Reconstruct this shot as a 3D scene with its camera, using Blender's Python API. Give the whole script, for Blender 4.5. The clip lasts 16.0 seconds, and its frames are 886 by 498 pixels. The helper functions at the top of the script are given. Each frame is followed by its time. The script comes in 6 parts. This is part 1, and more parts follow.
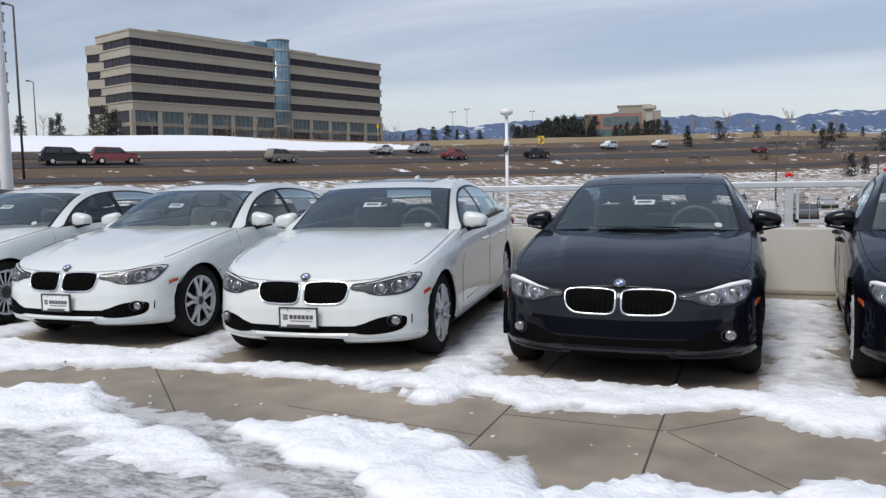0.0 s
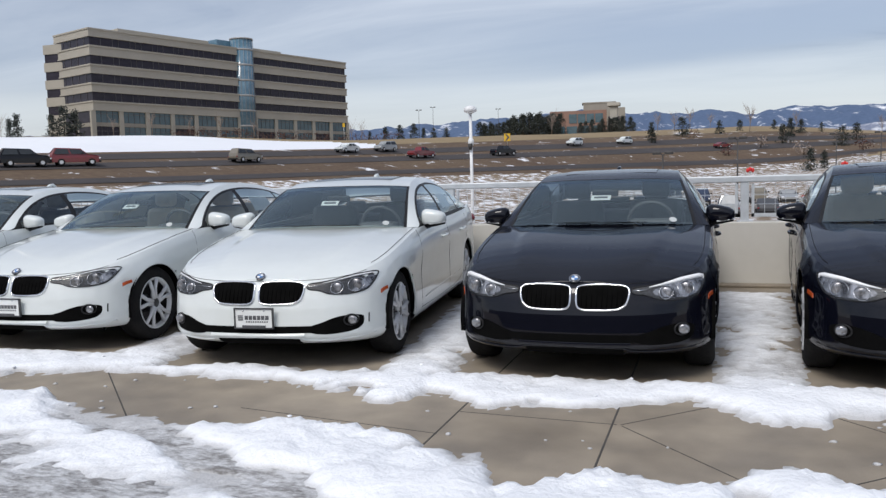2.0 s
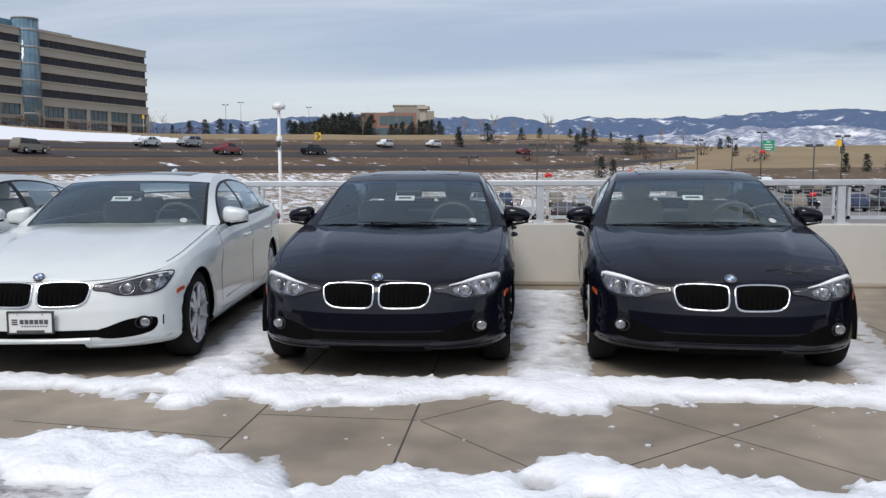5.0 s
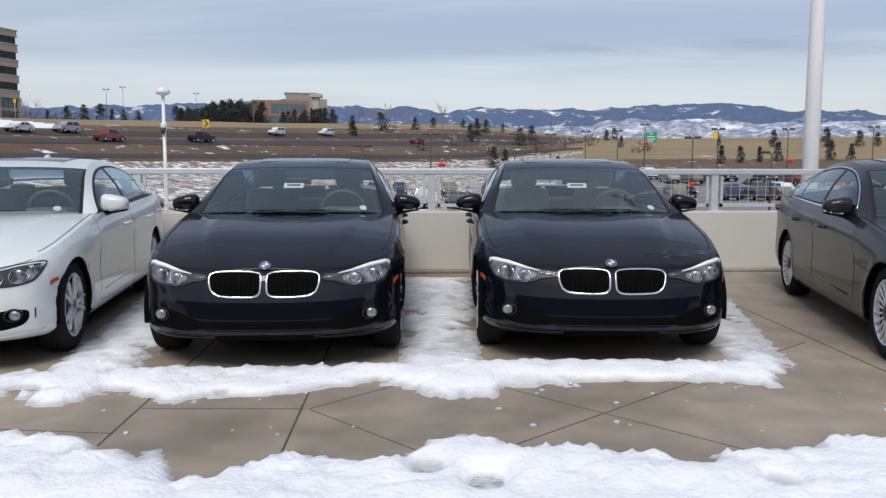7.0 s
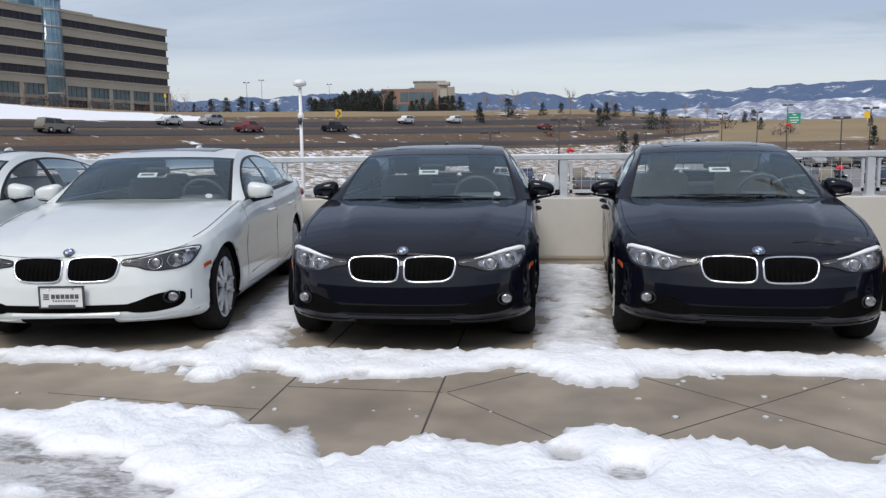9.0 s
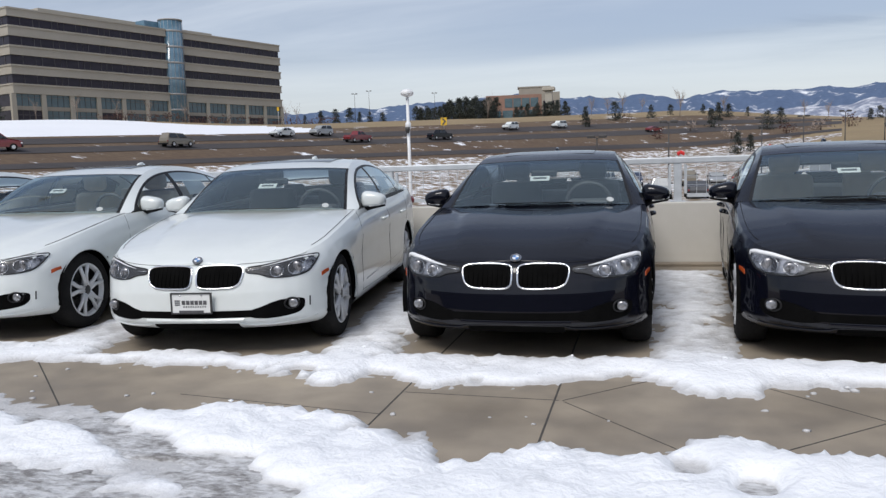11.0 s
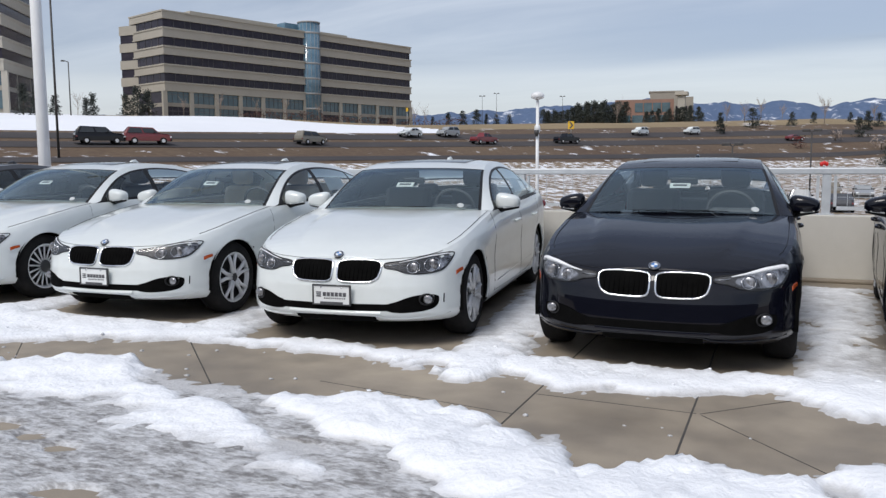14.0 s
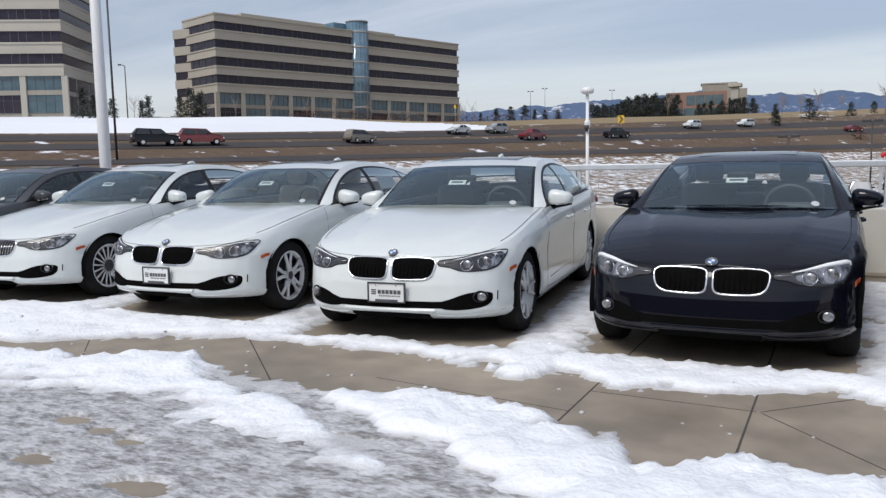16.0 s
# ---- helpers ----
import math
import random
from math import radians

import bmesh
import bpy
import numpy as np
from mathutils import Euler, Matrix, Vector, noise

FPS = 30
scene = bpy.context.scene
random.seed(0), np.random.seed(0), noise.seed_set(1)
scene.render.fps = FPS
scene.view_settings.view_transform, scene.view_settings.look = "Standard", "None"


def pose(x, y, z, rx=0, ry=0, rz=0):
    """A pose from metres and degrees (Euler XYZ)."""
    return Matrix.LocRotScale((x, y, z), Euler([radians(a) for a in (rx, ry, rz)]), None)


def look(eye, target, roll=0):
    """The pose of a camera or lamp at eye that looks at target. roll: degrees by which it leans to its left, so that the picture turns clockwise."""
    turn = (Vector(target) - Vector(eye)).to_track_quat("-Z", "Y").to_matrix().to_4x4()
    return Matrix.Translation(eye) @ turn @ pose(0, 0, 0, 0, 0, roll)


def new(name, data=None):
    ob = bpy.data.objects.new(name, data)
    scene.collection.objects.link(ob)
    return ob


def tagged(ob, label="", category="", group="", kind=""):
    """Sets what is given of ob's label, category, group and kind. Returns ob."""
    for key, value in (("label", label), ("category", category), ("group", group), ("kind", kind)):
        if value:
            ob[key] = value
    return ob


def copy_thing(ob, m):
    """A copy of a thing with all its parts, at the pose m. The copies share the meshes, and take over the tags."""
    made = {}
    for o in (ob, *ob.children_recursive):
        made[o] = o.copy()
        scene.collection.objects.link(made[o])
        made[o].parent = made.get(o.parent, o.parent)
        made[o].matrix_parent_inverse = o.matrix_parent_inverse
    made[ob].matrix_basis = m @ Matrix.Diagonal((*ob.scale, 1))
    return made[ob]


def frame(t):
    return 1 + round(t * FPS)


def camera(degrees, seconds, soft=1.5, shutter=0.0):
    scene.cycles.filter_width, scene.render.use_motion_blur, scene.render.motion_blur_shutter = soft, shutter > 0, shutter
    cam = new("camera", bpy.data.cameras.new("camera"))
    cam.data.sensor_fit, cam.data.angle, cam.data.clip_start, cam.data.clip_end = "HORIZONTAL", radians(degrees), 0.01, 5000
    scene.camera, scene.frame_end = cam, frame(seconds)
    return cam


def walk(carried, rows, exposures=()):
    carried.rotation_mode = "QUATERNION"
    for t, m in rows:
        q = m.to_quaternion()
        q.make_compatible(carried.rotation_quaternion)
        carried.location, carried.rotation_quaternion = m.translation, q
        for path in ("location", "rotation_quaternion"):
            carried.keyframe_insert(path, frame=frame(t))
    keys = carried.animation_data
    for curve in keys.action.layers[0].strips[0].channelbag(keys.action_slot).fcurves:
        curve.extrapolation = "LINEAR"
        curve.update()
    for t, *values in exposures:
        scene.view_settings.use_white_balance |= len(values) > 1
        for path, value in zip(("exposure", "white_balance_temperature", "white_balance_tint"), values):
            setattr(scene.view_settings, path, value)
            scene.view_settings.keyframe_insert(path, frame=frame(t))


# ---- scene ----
cam = camera(57.83, 16.0, soft=1.4)
# seconds, x, y, z, yaw, pitch, lean
ROWS = [
    (0.0, 0.005, -0.001, 1.379, 20.27, -5.03, 1.10),
    (0.5, 0.029, 0.004, 1.380, 19.62, -5.20, 0.91),
    (1.0, 0.043, 0.015, 1.375, 19.14, -5.27, 1.48),
    (1.5, 0.056, 0.025, 1.371, 18.45, -5.36, 1.53),
    (2.0, 0.079, 0.044, 1.371, 17.94, -5.21, 1.67),
    (2.5, 0.088, 0.043, 1.367, 16.95, -5.21, 1.61),
    (3.0, 0.092, 0.046, 1.365, 14.28, -5.38, 1.05),
    (3.5, 0.093, 0.053, 1.364, 11.59, -5.48, 0.78),
    (4.0, 0.101, 0.053, 1.362, 9.37, -5.25, 0.41),
    (4.5, 0.111, 0.057, 1.360, 6.99, -5.20, 0.35),
    (5.0, 0.125, 0.060, 1.362, 4.56, -5.42, 0.20),
    (5.2, 0.130, 0.059, 1.360, 3.51, -5.60, 0.16),
    (6.2, 0.148, 0.054, 1.353, -1.30, -6.00, -0.02),
    (6.8, 0.158, 0.050, 1.348, -2.95, -6.15, -0.10),
    (7.3, 0.163, 0.047, 1.345, -2.81, -6.22, -0.10),
    (7.5, 0.160, 0.047, 1.345, -2.25, -6.28, -0.04),
    (8.0, 0.131, 0.052, 1.344, 1.31, -6.34, 0.61),
    (8.5, 0.108, 0.049, 1.342, 4.09, -6.98, 0.91),
    (9.0, 0.102, 0.058, 1.341, 6.04, -7.08, 0.68),
    (11.5, 0.041, 0.028, 1.347, 14.55, -6.27, 1.84),
    (12.0, 0.030, 0.009, 1.346, 15.29, -6.08, 1.46),
    (12.5, 0.009, 0.008, 1.349, 16.86, -6.00, 1.39),
    (13.0, -0.006, 0.002, 1.347, 19.28, -5.79, 0.96),
    (13.5, -0.018, -0.009, 1.348, 20.94, -5.48, 0.74),
    (14.0, -0.033, -0.027, 1.346, 22.28, -6.11, 0.34),
    (14.5, -0.044, -0.036, 1.345, 24.14, -6.08, 0.16),
    (15.0, -0.049, -0.041, 1.344, 25.05, -6.44, 0.25),
    (15.5, -0.048, -0.046, 1.354, 25.54, -6.21, 0.65),
    (16.0, -0.052, -0.068, 1.356, 25.70, -6.30, 1.12),
]
walk(cam, [(t, pose(x, y, z, 90 + pitch, lean, yaw)) for t, x, y, z, yaw, pitch, lean in ROWS])

# ---------------------------------------------------------------- light
EXPOSURE = 0.0
SUN_AZIMUTH, SUN_HEIGHT = -165.0, 52.0  # degrees from +y towards +x, degrees above the horizon
scene.view_settings.exposure = EXPOSURE
world = bpy.data.worlds.new("overcast")
scene.world = world
world.use_nodes = True
wn, wl = world.node_tree.nodes, world.node_tree.links
wn.clear()


def wnode(kind, **kw):
    n = wn.new(kind)
    for k, v in kw.items():
        n.inputs[k].default_value = v
    return n


sky = wn.new("ShaderNodeTexSky")
sky.sky_type, sky.sun_disc = "NISHITA", False
sky.sun_elevation, sky.sun_rotation = radians(SUN_HEIGHT), radians(SUN_AZIMUTH)
sky.air_density, sky.dust_density, sky.ozone_density = 1.0, 2.0, 1.0
tc = wn.new("ShaderNodeTexCoord")
sep = wn.new("ShaderNodeSeparateXYZ")
wl.new(tc.outputs["Generated"], sep.inputs[0])
lift = wn.new("ShaderNodeMath")
lift.operation = "ADD"
lift.inputs[1].default_value = 0.09
wl.new(sep.outputs["Z"], lift.inputs[0])
floor_z = wn.new("ShaderNodeMath")
floor_z.operation = "MAXIMUM"
floor_z.inputs[1].default_value = 0.05
wl.new(lift.outputs[0], floor_z.inputs[0])
flat = []
for axis in "XY":
    dv = wn.new("ShaderNodeMath")
    dv.operation = "DIVIDE"
    wl.new(sep.outputs[axis], dv.inputs[0])
    wl.new(floor_z.outputs[0], dv.inputs[1])
    flat.append(dv)
comb = wn.new("ShaderNodeCombineXYZ")
wl.new(flat[0].outputs[0], comb.inputs[0])
wl.new(flat[1].outputs[0], comb.inputs[1])
mapn = wn.new("ShaderNodeMapping")
mapn.inputs["Rotation"].default_value = (0, 0, radians(-25))
mapn.inputs["Scale"].default_value = (0.11, 0.27, 1)
mapn.inputs["Location"].default_value = (1.3, 0.35, 0)
wl.new(comb.outputs[0], mapn.inputs[0])
big = wnode("ShaderNodeTexNoise", Scale=1.3, Detail=7.0, Roughness=0.55, Distortion=0.35)
fine = wnode("ShaderNodeTexNoise", Scale=5.0, Detail=6.0, Roughness=0.6, Distortion=0.6)
wl.new(mapn.outputs[0], big.inputs["Vector"])
wl.new(mapn.outputs[0], fine.inputs["Vector"])
mixn = wn.new("ShaderNodeMix")
mixn.data_type = "FLOAT"
mixn.inputs[0].default_value = 0.38
wl.new(big.outputs[0], mixn.inputs[2])
wl.new(fine.outputs[0], mixn.inputs[3])
ramp = wn.new("ShaderNodeValToRGB")
for e, (p, c) in zip((ramp.color_ramp.elements[0], ramp.color_ramp.elements[1], ramp.color_ramp.elements.new(0.5)),
                     ((0.43, (0.20, 0.23, 0.32, 1)), (0.56, (0.455, 0.48, 0.53, 1)), (0.49, (0.325, 0.355, 0.43, 1)))):
    e.position, e.color = p, c
wl.new(mixn.outputs[0], ramp.inputs[0])
# a bright, milky strip of thin cloud low over the mountains
low = wn.new("ShaderNodeMapRange")
low.inputs["From Min"].default_value, low.inputs["From Max"].default_value = 0.08, 0.15
low.inputs["To Min"].default_value, low.inputs["To Max"].default_value = 0.80, 0.0
low.interpolation_type = "SMOOTHSTEP"
wl.new(sep.outputs["Z"], low.inputs[0])
milk = wn.new("ShaderNodeMix")
milk.data_type = "RGBA"
milk.inputs[7].default_value = (0.56, 0.58, 0.615, 1)
wl.new(low.outputs[0], milk.inputs[0])
wl.new(ramp.outputs[0], milk.inputs[6])
tilt = wn.new("ShaderNodeMath")
tilt.operation = "MULTIPLY_ADD"
tilt.inputs[1].default_value = -0.035
wl.new(sep.outputs["X"], tilt.inputs[0])
wl.new(sep.outputs["Z"], tilt.inputs[2])
wave = wn.new("ShaderNodeMath")
wave.operation = "MULTIPLY_ADD"
wave.inputs[1].default_value = 0.10
wl.new(mixn.outputs[0], wave.inputs[0])
wl.new(tilt.outputs[0], wave.inputs[2])


def ease(src, a, b, lo=0.0, hi=1.0):
    r = wn.new("ShaderNodeMapRange")
    r.interpolation_type = "SMOOTHSTEP"
    for key, val in (("From Min", a), ("From Max", b), ("To Min", lo), ("To Max", hi)):
        r.inputs[key].default_value = val
    wl.new(src, r.inputs[0])
    return r.outputs[0]


def times(a, b):
    m = wn.new("ShaderNodeMath")
    m.operation = "MULTIPLY"
    wl.new(a, m.inputs[0])
    wl.new(b, m.inputs[1])
    return m.outputs[0]


bank = times(times(ease(wave.outputs[0], 0.168, 0.186), ease(wave.outputs[0], 0.205, 0.27, 1.0, 0.0)), ease(sep.outputs["X"], -0.36, 0.02, 0.3, 0.95))
slate = wn.new("ShaderNodeMix")
slate.data_type = "RGBA"
slate.inputs[7].default_value = (0.285, 0.325, 0.425, 1)
wl.new(bank, slate.inputs[0])
wl.new(milk.outputs[2], slate.inputs[6])
cloud = wn.new("ShaderNodeBackground")
cloud.inputs["Strength"].default_value = 0.94
wl.new(slate.outputs[2], cloud.inputs[0])
clear = wn.new("ShaderNodeBackground")
clear.inputs["Strength"].default_value = 0.05
wl.new(sky.outputs[0], clear.inputs[0])
both = wn.new("ShaderNodeAddShader")
wl.new(cloud.outputs[0], both.inputs[0])
wl.new(clear.outputs[0], both.inputs[1])
wout = wn.new("ShaderNodeOutputWorld")
wl.new(both.outputs[0], wout.inputs[0])

sun_data = bpy.data.lights.new("sun", "SUN")
sun_data.energy, sun_data.angle, sun_data.color = 2.1, radians(25), (1.0, 0.965, 0.92)
sun = new("sun", sun_data)
sd = Vector((math.sin(radians(SUN_AZIMUTH)) * math.cos(radians(SUN_HEIGHT)), math.cos(radians(SUN_AZIMUTH)) * math.cos(radians(SUN_HEIGHT)), math.sin(radians(SUN_HEIGHT))))
sun.matrix_world = look(sd * 60, (0, 0, 0))

# ---------------------------------------------------------------- materials


def nodes_of(name):
    m = bpy.data.materials.new(name)
    m.use_nodes = True
    nt = m.node_tree
    return m, nt.nodes, nt.links, nt.nodes["Principled BSDF"]


def mat(name, a, b=None, rough=0.6, metal=0.0, scale=4.0, detail=5.0, bump=0.0, bump_scale=40.0, coat=0.0, island=0.0, rough_var=0.0, lo=0.35, hi=0.65, stretch=(1, 1, 1), spec=0.5):
    """Two colours mixed by a noise at two scales, with fine relief."""
    m, n, l, p = nodes_of(name)
    p.inputs["Roughness"].default_value, p.inputs["Metallic"].default_value = rough, metal
    p.inputs["Coat Weight"].default_value, p.inputs["Coat Roughness"].default_value = coat, 0.03
    p.inputs["Specular IOR Level"].default_value = spec
    b = b or tuple(c * 0.85 for c in a)
    co = n.new("ShaderNodeTexCoord")
    mp = n.new("ShaderNodeMapping")
    mp.inputs["Scale"].default_value = stretch
    l.new(co.outputs["Object"], mp.inputs[0])
    t1 = n.new("ShaderNodeTexNoise")
    t1.inputs["Scale"].default_value, t1.inputs["Detail"].default_value = scale, detail
    t2 = n.new("ShaderNodeTexNoise")
    t2.inputs["Scale"].default_value, t2.inputs["Detail"].default_value = scale * 9, 4
    l.new(mp.outputs[0], t1.inputs[0])
    l.new(mp.outputs[0], t2.inputs[0])
    av = n.new("ShaderNodeMix")
    av.data_type = "FLOAT"
    av.inputs[0].default_value = 0.3
    l.new(t1.outputs[0], av.inputs[2])
    l.new(t2.outputs[0], av.inputs[3])
    mr = n.new("ShaderNodeMapRange")
    mr.inputs["From Min"].default_value, mr.inputs["From Max"].default_value = lo, hi
    l.new(av.outputs[0], mr.inputs[0])
    mx = n.new("ShaderNodeMix")
    mx.data_type = "RGBA"
    mx.inputs[6].default_value, mx.inputs[7].default_value = (*a, 1), (*b, 1)
    l.new(mr.outputs[0], mx.inputs[0])
    col = mx.outputs[2]
    if island:
        g = n.new("ShaderNodeNewGeometry")
        hs = n.new("ShaderNodeHueSaturation")
        m2 = n.new("ShaderNodeMapRange")
        m2.inputs["To Min"].default_value, m2.inputs["To Max"].default_value = 1 - island, 1 + island
        l.new(g.outputs["Random Per Island"], m2.inputs[0])
        l.new(m2.outputs[0], hs.inputs["Value"])
        l.new(col, hs.inputs["Color"])
        col = hs.outputs[0]
    l.new(col, p.inputs["Base Color"])
    if rough_var:
        m3 = n.new("ShaderNodeMapRange")
        m3.inputs["To Min"].default_value, m3.inputs["To Max"].default_value = max(0, rough - rough_var), min(1, rough + rough_var)
        l.new(av.outputs[0], m3.inputs[0])
        l.new(m3.outputs[0], p.inputs["Roughness"])
    if bump:
        tb = n.new("ShaderNodeTexNoise")
        tb.inputs["Scale"].default_value, tb.inputs["Detail"].default_value = bump_scale, 6
        l.new(mp.outputs[0], tb.inputs[0])
        bp = n.new("ShaderNodeBump")
        bp.inputs["Strength"].default_value, bp.inputs["Distance"].default_value = bump, 0.02
        l.new(tb.outputs[0], bp.inputs["Height"])
        l.new(bp.outputs[0], p.inputs["Normal"])
    return m


def glass_mat(name, tint, gloss=1.0, rough=0.01, floor=0.02, shine=(1, 1, 1)):
    """A thin pane: tinted see-through with a real surface reflection."""
    m, n, l, p = nodes_of(name)
    n.remove(p)
    tr = n.new("ShaderNodeBsdfTransparent")
    tr.inputs[0].default_value = (*tint, 1)
    gl = n.new("ShaderNodeBsdfGlossy")
    gl.inputs["Roughness"].default_value = rough
    gl.inputs["Color"].default_value = (*shine, 1)
    fr = n.new("ShaderNodeFresnel")
    fr.inputs[0].default_value = 1.5
    k = n.new("ShaderNodeMath")
    k.operation = "MULTIPLY_ADD"
    k.inputs[1].default_value, k.inputs[2].default_value = gloss, floor
    l.new(fr.outputs[0], k.inputs[0])
    mx = n.new("ShaderNodeMixShader")
    l.new(k.outputs[0], mx.inputs[0])
    l.new(tr.outputs[0], mx.inputs[1])
    l.new(gl.outputs[0], mx.inputs[2])
    l.new(mx.outputs[0], n["Material Output"].inputs[0])
    return m


M = {}
M["white_paint"] = mat("white_paint", (0.72, 0.76, 0.755), (0.67, 0.71, 0.70), rough=0.32, coat=0.9, scale=1.2, rough_var=0.08)
M["black_paint"] = mat("black_paint", (0.002, 0.0024, 0.006), (0.003, 0.0035, 0.008), rough=0.4, coat=0.75, scale=1.5, rough_var=0.05, spec=0.05)
M["grey_paint"] = mat("grey_paint", (0.080, 0.083, 0.090), (0.066, 0.069, 0.076), rough=0.35, metal=0.3, coat=0.6, scale=1.5, spec=0.2)
M["graphite_paint"] = mat("graphite_paint", (0.015, 0.016, 0.019), (0.011, 0.012, 0.014), rough=0.35, coat=0.5, scale=1.5, spec=0.2)
M["trim"] = mat("black_trim", (0.010, 0.010, 0.011), (0.016, 0.016, 0.017), rough=0.5, scale=8, spec=0.3)
M["grille"] = mat("grille_black", (0.003, 0.003, 0.003), (0.005, 0.005, 0.005), rough=0.8, scale=10, spec=0.03)
M["chrome"] = mat("chrome", (0.82, 0.83, 0.85), (0.75, 0.76, 0.78), rough=0.12, metal=1.0, scale=6)
M["silver"] = mat("alloy", (0.72, 0.73, 0.74), (0.64, 0.65, 0.66), rough=0.35, metal=0.2, scale=9, rough_var=0.1)
M["disc"] = mat("brake_steel", (0.10, 0.10, 0.10), (0.06, 0.058, 0.055), rough=0.5, metal=0.5, scale=20)
M["lamp_bowl"] = mat("lamp_bowl", (0.50, 0.50, 0.52), (0.06, 0.06, 0.065), rough=0.25, metal=0.7, scale=16, stretch=(1, 1, 0.4), lo=0.42, hi=0.6)
M["rubber"] = mat("tyre_rubber", (0.012, 0.012, 0.013), (0.025, 0.024, 0.023), rough=0.9, scale=7, bump=0.3, bump_scale=60, spec=0.12)
M["orange"] = mat("orange_lens", (0.58, 0.10, 0.02), (0.48, 0.08, 0.02), rough=0.2, coat=0.6)
M["lamp_metal"] = mat("lamp_reflector", (0.70, 0.71, 0.73), (0.30, 0.31, 0.33), rough=0.2, metal=0.9, scale=14)
M["fog_glass"] = mat("fog_lamp_glass", (0.42, 0.43, 0.45), (0.12, 0.12, 0.13), rough=0.2, metal=0.6, scale=40)
M["lamp_dark"] = mat("lamp_housing", (0.018, 0.019, 0.021), (0.045, 0.046, 0.05), rough=0.4, coat=0.2, scale=9)
M["lamp_white"] = mat("lamp_brow", (0.92, 0.93, 0.94), (0.88, 0.89, 0.90), rough=0.35, coat=0.4)
M["windshield"] = glass_mat("windshield_glass", (0.92, 0.98, 0.97), 1.25, floor=0.08, shine=(0.82, 0.97, 1.0))
M["sideglass"] = glass_mat("side_glass", (0.90, 0.95, 0.94), 1.1, floor=0.03, shine=(0.9, 0.98, 1.0))
M["lens"] = glass_mat("lens_glass", (0.96, 0.97, 0.98), 0.4, floor=0.0)
M["interior_dark"] = mat("dark_leather", (0.075, 0.078, 0.084), (0.105, 0.108, 0.114), rough=0.6, scale=10)
M["interior_tan"] = mat("tan_leather", (0.60, 0.54, 0.45), (0.54, 0.48, 0.40), rough=0.6, scale=10)
M["headliner"] = mat("headliner", (0.62, 0.62, 0.59), (0.56, 0.56, 0.53), rough=0.9, scale=6)
M["paper"] = mat("white_paper", (0.78, 0.80, 0.80), (0.72, 0.74, 0.74), rough=0.7, scale=12)
M["sticker"] = mat("sticker_film", (0.55, 0.58, 0.58), (0.45, 0.48, 0.48), rough=0.6, scale=40)
M["print"] = mat("print_ink", (0.06, 0.065, 0.07), (0.10, 0.10, 0.11), rough=0.6, scale=12)
M["badge_blue"] = mat("badge_blue", (0.05, 0.20, 0.52), (0.04, 0.17, 0.45), rough=0.25, coat=0.8)
M["badge_white"] = mat("badge_white", (0.80, 0.82, 0.84), rough=0.25, coat=0.8)
M["sunroof"] = mat("sunroof_glass", (0.03, 0.035, 0.04), (0.04, 0.045, 0.05), rough=0.12, spec=0.5)
M["concrete"] = None
M["joint"] = mat("joint_sealant", (0.05, 0.046, 0.042), (0.08, 0.074, 0.066), rough=0.9, scale=12)
M["reflect_wall"] = mat("reflect_wall_dark", (0.10, 0.10, 0.105), (0.14, 0.14, 0.145), rough=0.6, scale=0.4)
M["wall"] = mat("painted_concrete", (0.58, 0.562, 0.52), (0.51, 0.495, 0.452), rough=0.75, scale=0.9, bump=0.15, bump_scale=90, lo=0.3, hi=0.7)
M["rail"] = mat("galvanised_rail", (0.60, 0.63, 0.66), (0.50, 0.53, 0.56), rough=0.45, metal=0.25, scale=6)
M["pole_white"] = mat("white_pole_paint", (0.80, 0.81, 0.82), (0.70, 0.71, 0.72), rough=0.4, scale=2, stretch=(1, 1, 0.3))
M["pole_dark"] = mat("dark_pole_paint", (0.035, 0.033, 0.032), (0.05, 0.047, 0.045), rough=0.5, scale=4)
M["asphalt"] = mat("asphalt", (0.036, 0.031, 0.031), (0.058, 0.050, 0.049), rough=0.9, scale=0.05, bump=0.1, stretch=(1, 1, 1))
M["lot_asphalt"] = mat("lot_asphalt", (0.17, 0.165, 0.16), (0.24, 0.235, 0.23), rough=0.9, scale=0.07)
M["stucco"] = mat("precast_panel", (0.43, 0.40, 0.345), (0.38, 0.355, 0.305), rough=0.85, scale=0.15)
M["stucco_mid"] = mat("precast_ledge", (0.31, 0.288, 0.25), (0.27, 0.25, 0.215), rough=0.85, scale=0.3)
M["dark_glass"] = mat("dark_window", (0.022, 0.018, 0.028), (0.04, 0.034, 0.05), rough=0.2, scale=0.35, spec=0.25, stretch=(1, 1, 3))
M["teal_glass"] = mat("teal_window", (0.035, 0.075, 0.098), (0.07, 0.125, 0.155), rough=0.1, scale=0.3, spec=0.7, stretch=(1, 1, 2))
M["sky_glass"] = mat("stair_tower_glass", (0.08, 0.16, 0.23), (0.15, 0.26, 0.34), rough=0.1, scale=0.3, spec=0.8, stretch=(1, 1, 2))
M["mullion"] = mat("window_mullion", (0.075, 0.072, 0.08), (0.11, 0.105, 0.11), rough=0.5, scale=2)
M["brick"] = mat("red_brick", (0.29, 0.175, 0.135), (0.235, 0.145, 0.115), rough=0.9, scale=0.3)
M["roof_grey"] = mat("plant_room_cladding", (0.36, 0.36, 0.36), (0.30, 0.30, 0.30), rough=0.7, scale=0.3)
